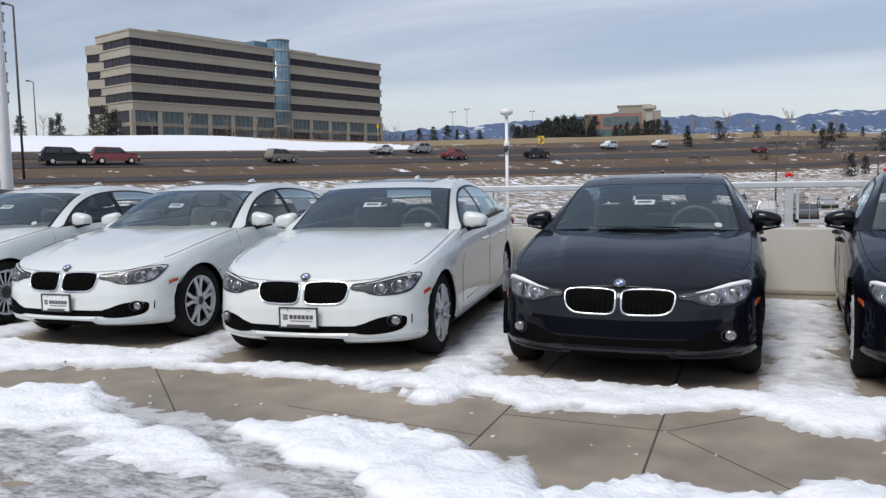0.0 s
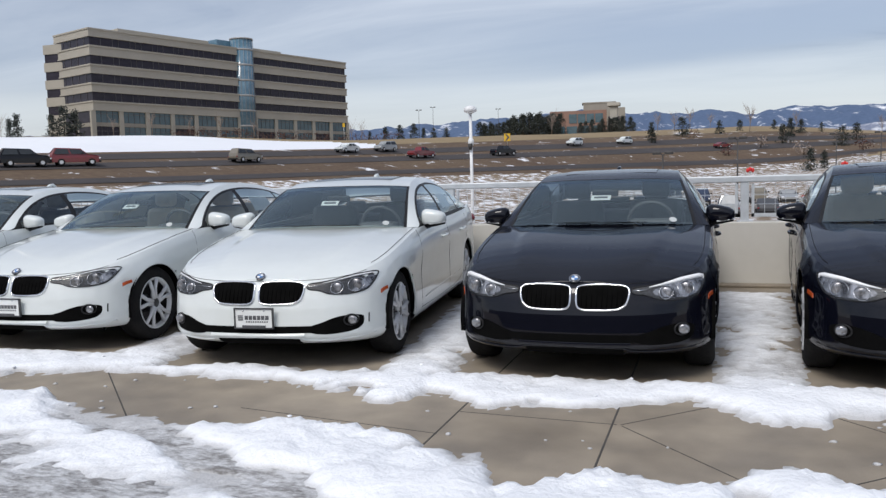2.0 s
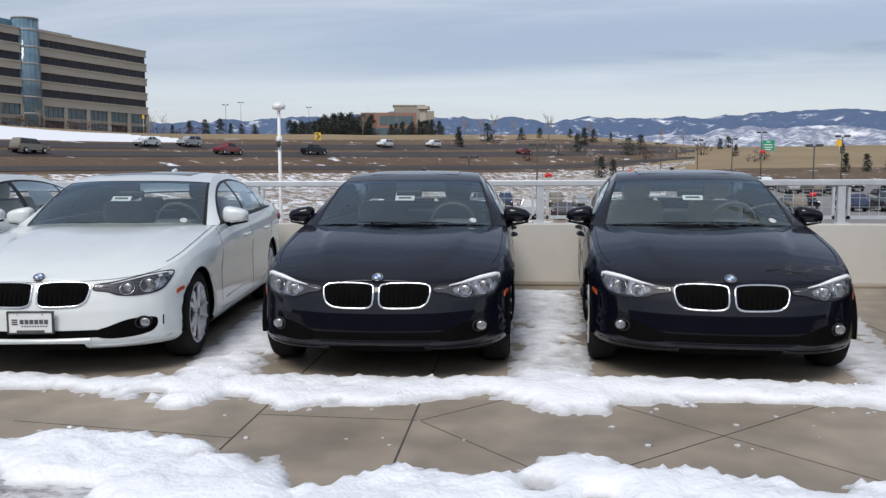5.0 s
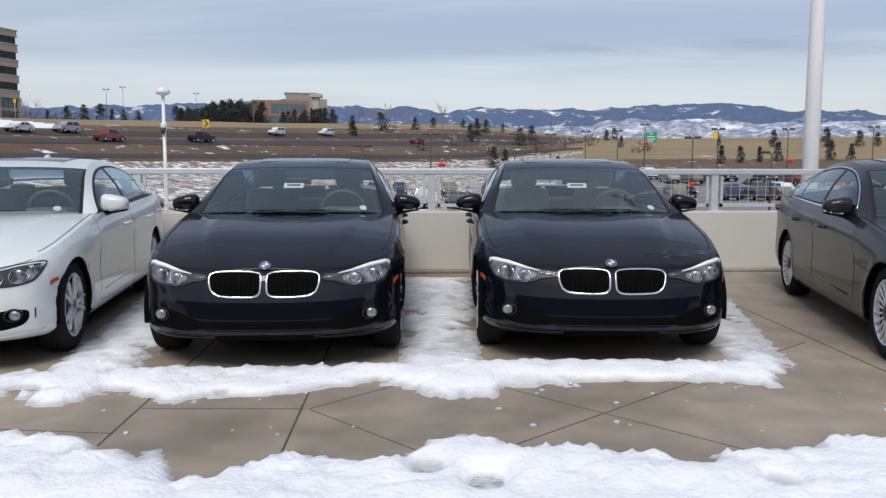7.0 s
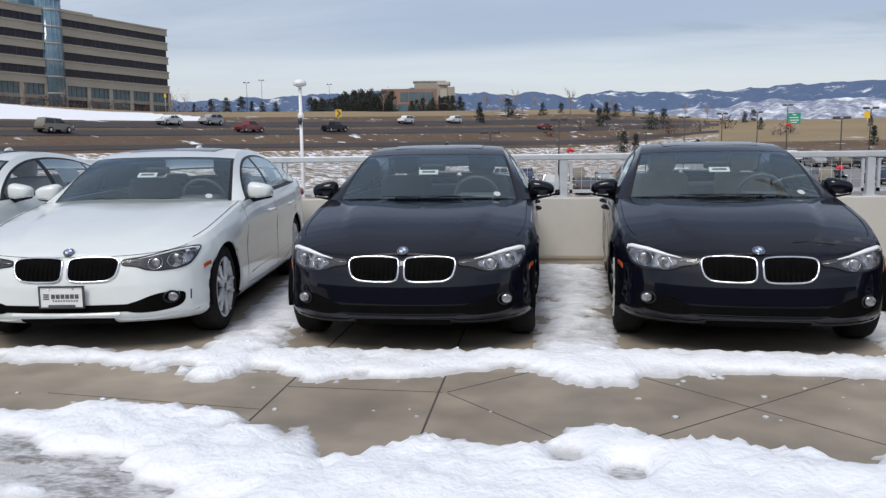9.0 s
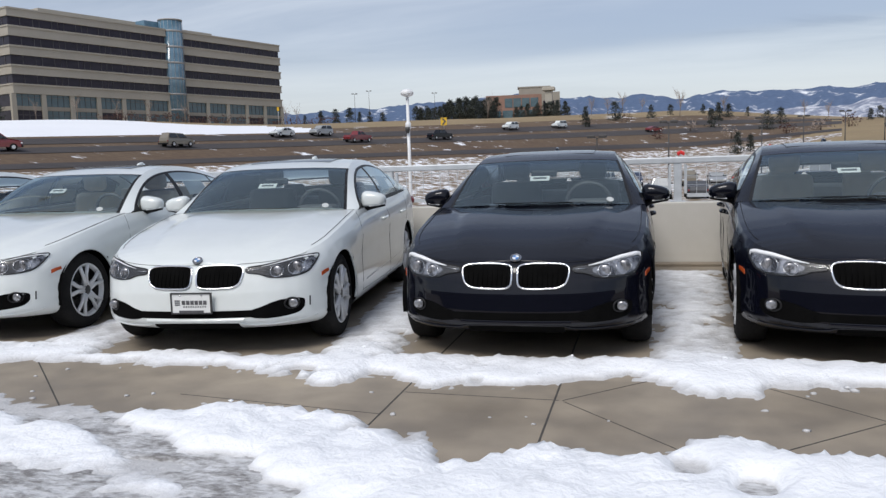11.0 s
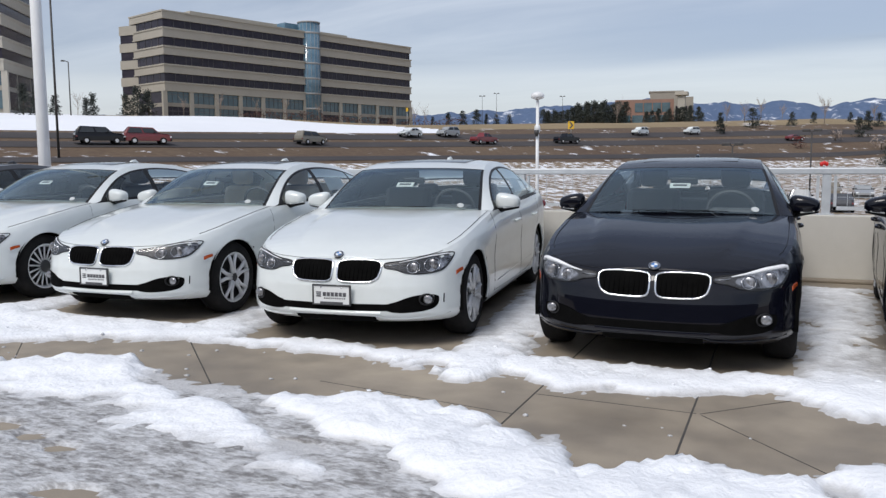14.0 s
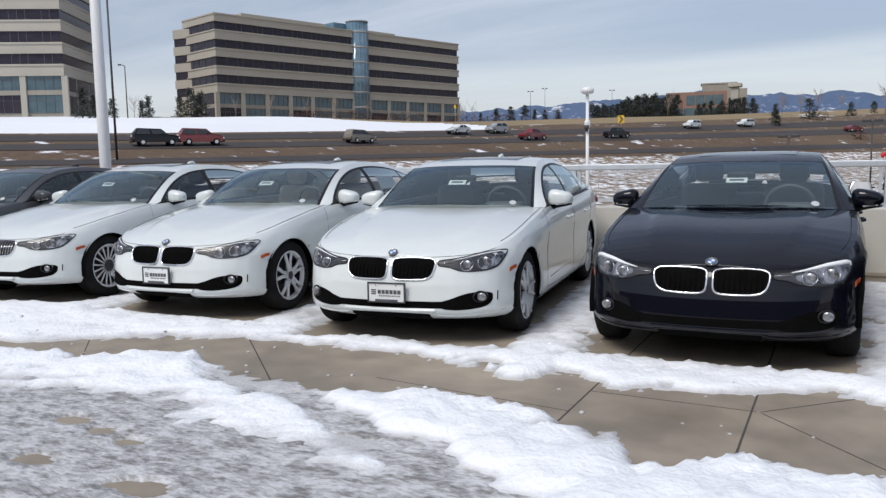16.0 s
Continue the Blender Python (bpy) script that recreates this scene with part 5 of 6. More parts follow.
def saloon(key, paint, style, label, plate=False, inside="interior_dark", chrome_line=False, slats=False, sticker=True, turn=0.3):
    cx, cy, rz = CARS[key]
    P = M[paint]
    e = empty("car", pose(cx, cy, 0, 0, 0, rz), label, "car", "saloon cars parked in a row")
    # ---- lower shell with wheel arches cut out
    NV = 30
    vs = np.linspace(0, 1, NV)
    cols = [shell(np.full_like(PX, v)) for v in vs]
    pts = np.array([[(cols[j][0][i], cols[j][1][i], cols[j][2][i]) for j in range(NV)] for i in range(len(PX))])
    AR = 0.352
    for wy in WHEEL_Y:
        dy, dz = pts[:, :, 1] - wy, pts[:, :, 2] - WHEEL_R
        d = np.hypot(dy, dz)
        near = (np.abs(d - AR) < 0.0185) & (pts[:, :, 0] > 0.72)
        sc = np.where(near, AR / np.maximum(d, 1e-6), 1)
        pts[:, :, 1] = wy + dy * sc
        pts[:, :, 2] = WHEEL_R + dz * sc
        lip = (np.abs(np.hypot(pts[:, :, 1] - wy, pts[:, :, 2] - WHEEL_R) - AR) < 0.03) & (pts[:, :, 0] > 0.72)
        pts[:, :, 0] += np.where(lip, 0.006, 0)

    def keep(i, j):
        c = pts[i:i + 2, j:j + 2].reshape(4, 3).mean(0)
        return not any(math.hypot(c[1] - w, c[2] - WHEEL_R) < AR and c[0] > 0.72 for w in WHEEL_Y)

    v, f = both_sides(pts.reshape(-1, 3).tolist(), grid_faces(len(PX), NV, keep))
    mesh_ob("body", v, f, P, e, True)
    # ---- bonnet and boot lid
    tx, ty, tz = shell(np.ones_like(PX))
    NU = 29
    for nm, y0, y1 in (("bonnet", -1, 1.56), ("boot_lid", 3.80, 9)):
        idx = [i for i in range(len(PX)) if y0 <= ty[i] <= y1 and tx[i] > 0.004]
        rows = []
        for i in idx:
            zc = float(smooth_curve(HOOD_Y, HOOD_Z, np.array([ty[i]]))[0])
            row = []
            for k in range(NU):
                u = k / (NU - 1)
                z = zc + (tz[i] - zc) * u ** 2.6
                z += (0.012 * float(smooth01(0.74 - 0.16 * (1 - ty[i] / 1.5), 0.66 - 0.16 * (1 - ty[i] / 1.5), u)) - 0.012 * float(smooth01(0.55, 0.1, u))) * float(smooth01(0.15, 0.55, ty[i]) * (1 - smooth01(1.15, 1.5, ty[i]))) * (1 if nm == "bonnet" else 0)
                row.append((tx[i] * u, ty[i], z))
            rows.append(row)
        v, f = both_sides([p for r in rows for p in r], grid_faces(len(rows), NU, flip=True))
        mesh_ob(nm, v, f, P, e, True)
    # shut lines of the bonnet
    line = [(tx[i] - 0.035, ty[i], float(tz[i]) + 0.009) for i in range(len(PX)) if 0.42 < ty[i] < 1.5]
    for s in (1, -1):
        tube("shut_line", [(s * x, y, z) for x, y, z in line], 0.0022, M["trim"], e, 4)
    lead = [(a, b - 0.0015, c) for a, b, c in zip(*shell(np.full_like(PX, 0.985))) if b < 0.36]
    tube("shut_line", [(-a, b, c) for a, b, c in lead[:0:-1]] + lead, 0.002, M["trim"], e, 4)
    # ---- cabin
    ys = np.concatenate([np.linspace(1.50, 1.70, 5)[:-1], np.linspace(1.70, 2.50, 17), np.linspace(2.58, 3.36, 16), np.linspace(3.40, 3.74, 8), np.linspace(3.80, 4.05, 5)])
    rx, rz_ = smooth_curve(RAIL_Y, RAIL_X, ys), smooth_curve(RAIL_Y, RAIL_Z, ys)
    bx_ = np.interp(ys, [1.5, 2.0, 3.0, 3.6, 4.05], [0.838, 0.842, 0.838, 0.825, 0.79])
    bz_ = np.interp(ys, TOP_Y, TOP_Z) + 0.002
    side = []
    for i in range(len(ys)):
        high = max(0.05, rz_[i] - bz_[i])
        g_, b_ = max(0.12, 1 - max(0.15, 0.07 / high)), max(0.14, 1 - max(0.10, 0.05 / high))
        row_t = [0, 0.035, 0.08] + [0.08 + (g_ - 0.08) * q / 6 for q in range(1, 7)] + [b_, (b_ + 1) / 2, 1.0]
        side.append([(bx_[i] + (rx[i] - bx_[i]) * t + 0.035 * math.sin(math.pi * t), float(ys[i]), bz_[i] + (rz_[i] - bz_[i]) * t) for t in row_t])
    flat = [p for r in side for p in r]
    nt = 12

    def zone(i, j):
        y = (ys[i] + ys[i + 1]) / 2
        if j > 8 or y > 3.74:
            return "body"
        if j == 0:
            return "line"
        if j == 1 or j == 8 or y < 1.70 or 2.50 < y < 2.58 or 3.36 < y < 3.40:
            return "trim"
        return "glass1" if y < 2.5 else "glass2" if y < 3.38 else "glass3"

    for z_, nm, mt in (("body", "roof_pillar", P), ("line", "belt_line", M["chrome"] if chrome_line else M["trim"]), ("trim", "window_frame", M["trim"])):
        for sgn in (1, -1):
            f = grid_faces(len(ys), nt, lambda i, j: zone(i, j) == z_, flip=sgn < 0)
            mesh_ob(nm, [(sgn * x, y, z) for x, y, z in flat], f, mt, e, True)
    for sgn in (1, -1):
        for g in ("glass1", "glass2", "glass3"):
            f = grid_faces(len(ys), nt, lambda i, j: zone(i, j) == g, flip=sgn > 0)
            mesh_ob("side_window", [(sgn * x, y, z) for x, y, z in flat], f, M["sideglass"], e, True)
    if plate:
        sheet = [(x - 0.006, y, z) for x, y, z in flat]
        mesh_ob("window_sheet", sheet, grid_faces(len(ys), nt, lambda i, j: 2.70 < ys[i] < 3.12 and 3 <= j <= 5), M["paper"], e, True, "white paper price sheet inside the rear window")
    if chrome_line:
        for sgn in (1, -1):
            top = [(sgn * (side[i][9][0] + 0.006), side[i][9][1], side[i][9][2]) for i in range(3, len(ys) - 5)]
            tube("chrome_strip", top, 0.007, M["chrome"], e, 5)

    def span(y0, y1, n, bow0, bow1, crown, nm, mt, edge=None, drop=0.0, narrow=1.0):
        yy = np.linspace(y0, y1, n)
        X, Zr = smooth_curve(RAIL_Y, RAIL_X, yy), smooth_curve(RAIL_Y, RAIL_Z, yy)
        nu = 21
        us = np.concatenate([[-1, -0.965], np.linspace(-0.965, 0.965, nu)[1:-1], [0.965, 1]])
        rows = [[(X[i] * u * narrow, yy[i] + (bow0 + (bow1 - bow0) * i / (n - 1)) * (1 - u * u), Zr[i] - drop + crown * (1 - abs(u) ** 3.2)) for u in us] for i in range(n)]
        fl = [p for r in rows for p in r]
        m_ = len(us)

        def rim_(i, j):
            return edge and (j == 0 or j == m_ - 2 or i < edge[0] or i >= n - 1 - edge[1])
        ob = mesh_ob(nm, fl, grid_faces(n, m_, lambda i, j: not rim_(i, j)), mt, e, True)
        if edge:
            mesh_ob("window_surround", fl, grid_faces(n, m_, rim_), M["trim"], e, True)
        return ob

    span(1.50, 2.13, 32, -0.20, -0.13, 0.020, "windscreen", M["windshield"], (0, 1))
    span(2.13, 3.22, 20, -0.13, 0.06, 0.020, "roof", P)
    span(2.13, 3.22, 12, -0.11, 0.05, 0.020, "headliner", M["headliner"], drop=0.022, narrow=0.97)
    span(3.22, 3.93, 16, 0.06, 0.10, 0.020, "rear_window", M["sideglass"], (1, 1))
    sv = [[(x, y, float(smooth_curve(RAIL_Y, RAIL_Z, np.array([y + 0.06]))[0]) + 0.020 * (1 - abs(x / 0.565) ** 3.2) + 0.004) for x in np.linspace(-0.40, 0.40, 9)] for y in np.linspace(2.28, 2.86, 8)]
    mesh_ob("sunroof", [p for r in sv for p in r], grid_faces(8, 9), M["sunroof"], e, True)
    bm = bmesh.new()
    bm_tube(bm, [(0, 3.02, 1.360), (0, 3.08, 1.388), (0, 3.14, 1.406), (0, 3.2, 1.345)], [0.012, 0.022, 0.014, 0.03], 8)
    part("antenna_fin", bm, P, e, smooth=True)
    # ---- inside
    soft_trim = M["interior_tan"] if inside == "interior_tan" else M["interior_dark"]
    bm = bmesh.new()
    bm_box(bm, -0.74, 0.25, 0.24, 0.74, 4.35, 0.46)
    bm_box(bm, -0.45, 0.15, 0.25, 0.45, 1.4, 0.62)
    # two low slabs added out of sight to block light under the car
    bm_box(bm, -0.64, 0.55, 0.165, 0.64, 4.2, 0.25)
    bm_box(bm, -0.79, 1.16, 0.165, 0.79, 3.2, 0.25)
    part("floor_pan", bm, M["trim"], e)
    bm = bmesh.new()
    bm_box(bm, -0.74, 1.42, 0.5, 0.74, 1.95, 0.925, bevel=0.05)
    bm_box(bm, 0.2, 1.75, 0.85, 0.56, 1.97, 0.965, bevel=0.04)
    part("dashboard", bm, M["interior_dark"], e)
    for s in (1, -1):
        seat(e, 0.37 * s, 2.42, M[inside])
        box("door_card", (s * 0.80 - 0.02, 1.6, 0.4), (s * 0.80 + 0.02, 3.6, 0.93), soft_trim, e)
        box("headrest", (0.34 * s - 0.12, 3.36, 0.98), (0.34 * s + 0.12, 3.46, 1.12), M[inside], e, bevel=0.04)
    box("rear_seat", (-0.62, 3.05, 0.45), (0.62, 3.48, 0.98), M[inside], e, bevel=0.07)
    box("parcel_shelf", (-0.62, 3.48, 0.93), (0.62, 3.95, 0.965), soft_trim, e)
    box("bulkhead", (-0.72, 3.95, 0.3), (0.72, 3.98, 1.02), M["interior_dark"], e)
    tube("steering_wheel", [(0.37 + 0.185 * math.cos(a), 1.99 - 0.07 * math.sin(a), 0.93 + 0.17 * math.sin(a)) for a in np.linspace(0, 6.283, 25)[:-1]], 0.016, M["interior_dark"], e, 6, True)
    box("rear_mirror", (-0.11, 1.86, 1.155), (0.11, 1.89, 1.215), M["trim"], e, bevel=0.015)
    if sticker:
        lean = Matrix.Translation((-0.012, 1.667, 1.152)) @ Matrix.Rotation(radians(-58), 4, "X")
        st = box("price_tag", (-0.08, -0.002, -0.034), (0.08, 0.002, 0.034), M["paper"], e, m=lean)
        box("print_bar", (-0.055, -0.006, -0.010), (0.055, -0.0025, 0.012), M["print"], st, m=lean)
    bm = bmesh.new()
    bmesh.ops.create_cone(bm, cap_ends=True, segments=20, radius1=0.029, radius2=0.029, depth=0.003)
    bmesh.ops.transform(bm, verts=bm.verts, matrix=pose(0.568, 1.458, 0.979, 36, 0, 20))
    part("round_sticker", bm, M["sticker"], e)
    # ---- wheels and their wells
    for wy in WHEEL_Y:
        for s in (1, -1):
            wheel(e, s * 0.875, wy, style, turn + wy)
            arc = [(wy + AR * math.cos(a), WHEEL_R + AR * math.sin(a)) for a in np.linspace(-0.25, math.pi + 0.25, 30)]
            tube("arch_lip", [(s * (side_x(y, z) - 0.003), y, z) for y, z in arc], 0.009, P, e, 6)
            lv, lf = lathe([(0.0, AR + 0.012), (-0.33, AR + 0.012), (-0.335, 0.05)], 32)
            lf = [q for q in lf if sum(lv[k][2] for k in q) / 4 > -0.10]
            ob = mesh_ob("wheel_well", lv, lf, M["grille"], e, True)
            ob.matrix_local = pose(s * 0.872, wy, WHEEL_R, 0, 0, 0 if s > 0 else 180)
    # ---- nose
    for s in (1, -1):
        flipd = (lambda pts: pts) if s > 0 else (lambda pts: [(-x, z) for x, z in pts][::-1])
        kv, kf, rim_pts = star_patch(flipd(KIDNEY), 0.002)
        kd = mesh_ob("grille", kv, kf, M["grille"], e, True, "black kidney-shaped grille with a chrome surround")
        tube("chrome_surround", [(x, y - 0.004, z) for x, y, z in rim_pts], 0.0070, M["chrome"], kd, 8, True)
        for q in range(9):
            x = 0.052 + q * 0.032
            top, bot = 0.638 - 0.014 * max(0, (x - 0.28) / 0.03), 0.502 + 0.03 * max(0, (x - 0.25) / 0.06)
            tube("slat", [(s * x, front_y(x, top) - 0.0035, top), (s * x, front_y(x, 0.57) - 0.004, 0.57), (s * x, front_y(x, bot) - 0.0035, bot)], 0.0042, M["chrome" if slats else "grille"], kd, 4)
        hv, hf, hp = star_patch(flipd(HEADLAMP), 0.003, 5)
        hl = mesh_ob("headlight", hv, hf, M["lamp_dark"], e, True, "dark headlight with a clear cover and bright brow")
        if paint == "black_paint":
            iv, if_, _ = star_patch(flipd([(0.49, 0.612), (0.57, 0.645), (0.67, 0.668), (0.77, 0.676), (0.775, 0.61), (0.745, 0.577), (0.66, 0.565), (0.56, 0.566), (0.50, 0.588)]), 0.0055, 4)
            mesh_ob("lamp_bowl", iv, if_, M["lamp_bowl"], hl, True)
        tube("lamp_edge", [(x, y - 0.001, z) for x, y, z in hp], 0.0045, M["trim"], hl, 5, True)
        brow = [(0.47, 0.632), (0.55, 0.646), (0.61, 0.660), (0.67, 0.673), (0.73, 0.680), (0.765, 0.683), (0.787, 0.680), (0.795, 0.660)]
        tube("lamp_brow", [(s * x, front_y(x, z) - 0.008, z) for x, z in brow], [0.004, 0.008, 0.012, 0.015, 0.016, 0.016, 0.013, 0.006] if paint != "white_paint" else [0.002, 0.004, 0.005, 0.006, 0.006, 0.006, 0.005, 0.003], M["lamp_white"], hl, 6)
        tube("lamp_bar", [(s * x, front_y(x, z) - 0.006, z) for x, z in ((0.375, 0.612), (0.42, 0.613), (0.465, 0.616))], 0.0035, M["lamp_metal"], hl, 5)
        for lx, lz, lr in ((0.572, 0.598, 0.036), (0.690, 0.613, 0.043)):
            yb = front_y(lx, lz)
            bm = bmesh.new()
            bmesh.ops.create_uvsphere(bm, u_segments=16, v_segments=10, radius=lr)
            bmesh.ops.transform(bm, verts=bm.verts, matrix=Matrix.Translation((s * lx, yb - 0.002, lz)) @ Matrix.Diagonal((1.0, 0.30, 0.95, 1)))
            part("lamp_projector", bm, M["lamp_bowl"], hl, smooth=True)
            tube("lamp_ring", [(s * (lx + (lr + 0.006) * math.cos(a)), front_y(lx + (lr + 0.006) * math.cos(a), lz + lr * math.sin(a)) - 0.008, lz + (lr + 0.004) * math.sin(a)) for a in np.linspace(0, 6.283, 21)[:-1]], 0.0032, M["lamp_metal"], hl, 5, True)
        lv, lf, _ = star_patch(flipd([(0.66, 0.562), (0.755, 0.580), (0.785, 0.63), (0.795, 0.668), (0.75, 0.668), (0.68, 0.585)]), 0.006, 2)
        mesh_ob("lamp_reflector", lv, lf, M["lamp_bowl"], hl, True)
        cv_, cf_, _ = star_patch(flipd(HEADLAMP), 0.020, 5)
        cov = mesh_ob("lamp_cover", cv_, cf_, M["lens"], hl, True)
        cov.visible_shadow = False
        fv, ff, _ = star_patch(flipd(FOGBAY), 0.003, 4)
        bay = mesh_ob("fog_bay", fv, ff, M["grille"], e, True)
        bm = bmesh.new()
        bmesh.ops.create_uvsphere(bm, u_segments=16, v_segments=8, radius=0.034)
        bmesh.ops.transform(bm, verts=bm.verts, matrix=Matrix.Translation((s * 0.675, front_y(0.668, 0.367) - 0.008, 0.367)) @ Matrix.Diagonal((1.15, 0.45, 0.95, 1)))
        part("fog_lamp", bm, M["fog_glass"], bay, smooth=True)
        tube("fog_ring", [(s * (0.668 + 0.044 * math.cos(a)), front_y(0.668 + 0.044 * math.cos(a), 0.367) - 0.008, 0.367 + 0.038 * math.sin(a)) for a in np.linspace(0, 6.283, 19)[:-1]], 0.006, M["trim"], bay, 5, True)
        if paint == "white_paint":
            tube("fog_slot", [(s * 0.768, front_y(0.768, z) - 0.001, z) for z in np.linspace(0.335, 0.40, 6)], 0.005, M["grille"], e, 5)
        # orange marker on the wing, ahead of the wheel
        mk = [(side_x(y, z) + 0.004, y, z) for y, z in ((0.385, 0.525), (0.385, 0.555), (0.425, 0.566), (0.47, 0.572), (0.475, 0.548), (0.43, 0.54))]
        bm = bmesh.new()
        o_ = [bm.verts.new((s * x, y, z)) for x, y, z in mk]
        i_ = [bm.verts.new((s * (x - 0.02), y, z)) for x, y, z in mk]
        bm.faces.new(o_ if s > 0 else o_[::-1])
        for k in range(6):
            bm.faces.new((o_[k], i_[k], i_[(k + 1) % 6], o_[(k + 1) % 6]))
        part("side_marker", bm, M["orange"], e)
        # door mirror
        mi = new("door_mirror")
        mi.parent = e
        mi.matrix_local = pose(s * 0.925, 1.78, 0.995)
        bm = bmesh.new()
        bmesh.ops.create_uvsphere(bm, u_segments=20, v_segments=12, radius=1)
        for v_ in bm.verts:
            x, y, z = v_.co
            y = max(y, -0.9) if y < 0 else min(y, 0.45)
            z = max(z, -0.5)
            xr = math.copysign(abs(x) ** 0.6, x)
            v_.co = (s * 0.112 * xr, 0.085 * y, (0.074 - 0.018 * xr) * math.copysign(abs(z) ** 0.62, z) - 0.004 * xr + 0.003)
        if s < 0:
            bmesh.ops.reverse_faces(bm, faces=bm.faces)
        part("mirror_cap", bm, P, mi, smooth=True)
        bm = bmesh.new()
        bm_tube(bm, [(-s * 0.10, 0.0, -0.075), (-s * 0.03, 0.0, -0.06), (s * 0.10, 0.0, -0.042)], [0.03, 0.022, 0.012], 8)
        bm_tube(bm, [(-s * 0.085, -0.02, -0.02), (-s * 0.10, -0.02, -0.09)], [0.03, 0.025], 8)
        part("mirror_base", bm, M["trim"], mi, smooth=True)
        tube("turn_signal", [(-s * 0.03, -0.068, -0.047), (s * 0.06, -0.062, -0.037), (s * 0.105, -0.03, -0.028)], 0.008, M["lamp_white"], mi, 6)
        # doors: shut lines, handles, sill
        for ya, yb, yc in ((1.36, 1.40, 1.44), (2.54, 2.56, 2.56)):
            tube("shut_line", [(s * (side_x(y, z) + 0.0005), y, z) for y, z in ((yc - 0.02, 0.92), (yc - 0.02, 0.86), (yb + 0.01, 0.8), (yb, 0.72), (ya + 0.02, 0.64), (ya + 0.01, 0.57), (ya, 0.5), (ya, 0.42), (ya + 0.01, 0.34), (ya + 0.03, 0.25))], 0.0017, M["trim"], e, 4)
        tube("shut_line", [(s * (side_x(y, z) + 0.0005), y, z) for y, z in ((1.40, 0.255), (1.7, 0.252), (2.0, 0.25), (2.3, 0.25), (2.6, 0.255), (2.9, 0.26), (3.1, 0.29), (3.2, 0.33), (3.26, 0.4), (3.32, 0.47), (3.38, 0.55), (3.43, 0.62), (3.48, 0.69), (3.52, 0.75), (3.54, 0.82), (3.55, 0.88), (3.55, 0.95))], 0.0017, M["trim"], e, 4)
        for yh in (2.30, 3.22):
            z = 0.80
            tube("door_handle", [(s * (side_x(yh - 0.1, z) + 0.004), yh - 0.1, z), (s * (side_x(yh, z) + 0.03), yh - 0.06, z + 0.004), (s * (side_x(yh, z) + 0.03), yh + 0.06, z + 0.006), (s * (side_x(yh, z) + 0.004), yh + 0.1, z + 0.006)], 0.013, P, e, 8)
        tube("sill", [(s * (side_x(y, 0.225) - 0.075), y, 0.185) for y in (1.14, 2.0, 3.0, 3.22)], 0.028, M["trim"], e, 8)
        tube("crease", [(s * (side_x(y, 0.34) - 0.006), y, 0.33 + 0.03 * (y - 1.4)) for y in (1.5, 2.0, 2.6, 3.15)], 0.010, P, e, 6)
        tube("tail_lamp", [(s * (side_x(4.1, 0.86) - 0.005), 4.12, 0.86), (s * 0.80, 4.40, 0.86), (s * 0.55, 4.58, 0.85)], [0.03, 0.05, 0.05], M["red_paint"], e, 8)
        # wiper
        tube("wiper", [(s * 0.05 - 0.3, 1.335, 0.968), (s * 0.05 + 0.02, 1.30, 0.974), (s * 0.05 + 0.33, 1.345, 0.968)], 0.003, M["trim"], e, 5)
    # middle of the bumper: slot, lip, lower intake
    for nm, xw, z0, z1, off, mt in (("lower_grille", 0.45, 0.288, 0.338, 0.003, M["grille"]), ("chin_intake", 0.315, 0.190, 0.252, 0.004, M["grille"]), ("bumper_lip", 0.36, 0.254, 0.287, 0.006, P)):
        v = [(x, front_y(x, z) - off - ((0.012 if paint == "white_paint" else 0.003) * math.sin(math.pi * (k / 4)) if nm == "bumper_lip" else 0), z) for x in np.linspace(-xw, xw, 25) for k, z in enumerate(np.linspace(z0, z1, 5))]
        mesh_ob(nm, v, grid_faces(25, 5, flip=True), mt, e, True)
    edge = [(0.80, 0.252), (0.72, 0.238), (0.62, 0.230), (0.52, 0.226), (0.42, 0.227), (0.36, 0.233), (0.315, 0.252), (0.2, 0.256)]
    tube("bumper_edge", [(x, front_y(x, z) - 0.004, z) for x, z in edge] + [(-x, front_y(x, z) - 0.004, z) for x, z in edge[::-1]], 0.0065, P, e, 6)
    badge(e, Matrix.Translation((0, 0.120, 0.681)) @ Matrix.Rotation(radians(34), 4, "X"), 0.035)
    if plate:
        pl = box("dealer_plate", (-0.152, -0.026, 0.368), (0.152, -0.018, 0.520), M["paper"], e, m=None, bevel=0.003, label="white dealer plate in a dark frame with printed bars")
        bm = bmesh.new()
        for a, b, c, d in ((-0.160, 0.360, 0.160, 0.370), (-0.160, 0.518, 0.160, 0.528), (-0.160, 0.370, -0.150, 0.518), (0.150, 0.370, 0.160, 0.518)):
            bm_box(bm, a, -0.032, b, c, -0.012, d)
        part("plate_frame", bm, M["lamp_dark"], pl)
        bm = bmesh.new()
        bm_box(bm, -0.095, -0.031, 0.368, 0.095, -0.024, 0.388)
        part("frame_tab", bm, M["print"], pl)
        bm = bmesh.new()
        for q in range(6):
            bm_box(bm, -0.072 + q * 0.0335, -0.029, 0.434, -0.046 + q * 0.0335, -0.0255, 0.466)
        part("print_bar", bm, M["print"], pl)
        bm = bmesh.new()
        for q in range(10):
            bm_box(bm, -0.062 + q * 0.0185, -0.029, 0.412, -0.052 + q * 0.0185, -0.0255, 0.422)
        part("print_bar", bm, M["print"], pl)
        for q in range(3):
            box("print_mark", (-0.128, -0.029, 0.428 + 0.016 * q), (-0.088, -0.0255, 0.437 + 0.016 * q), M["print"], pl)
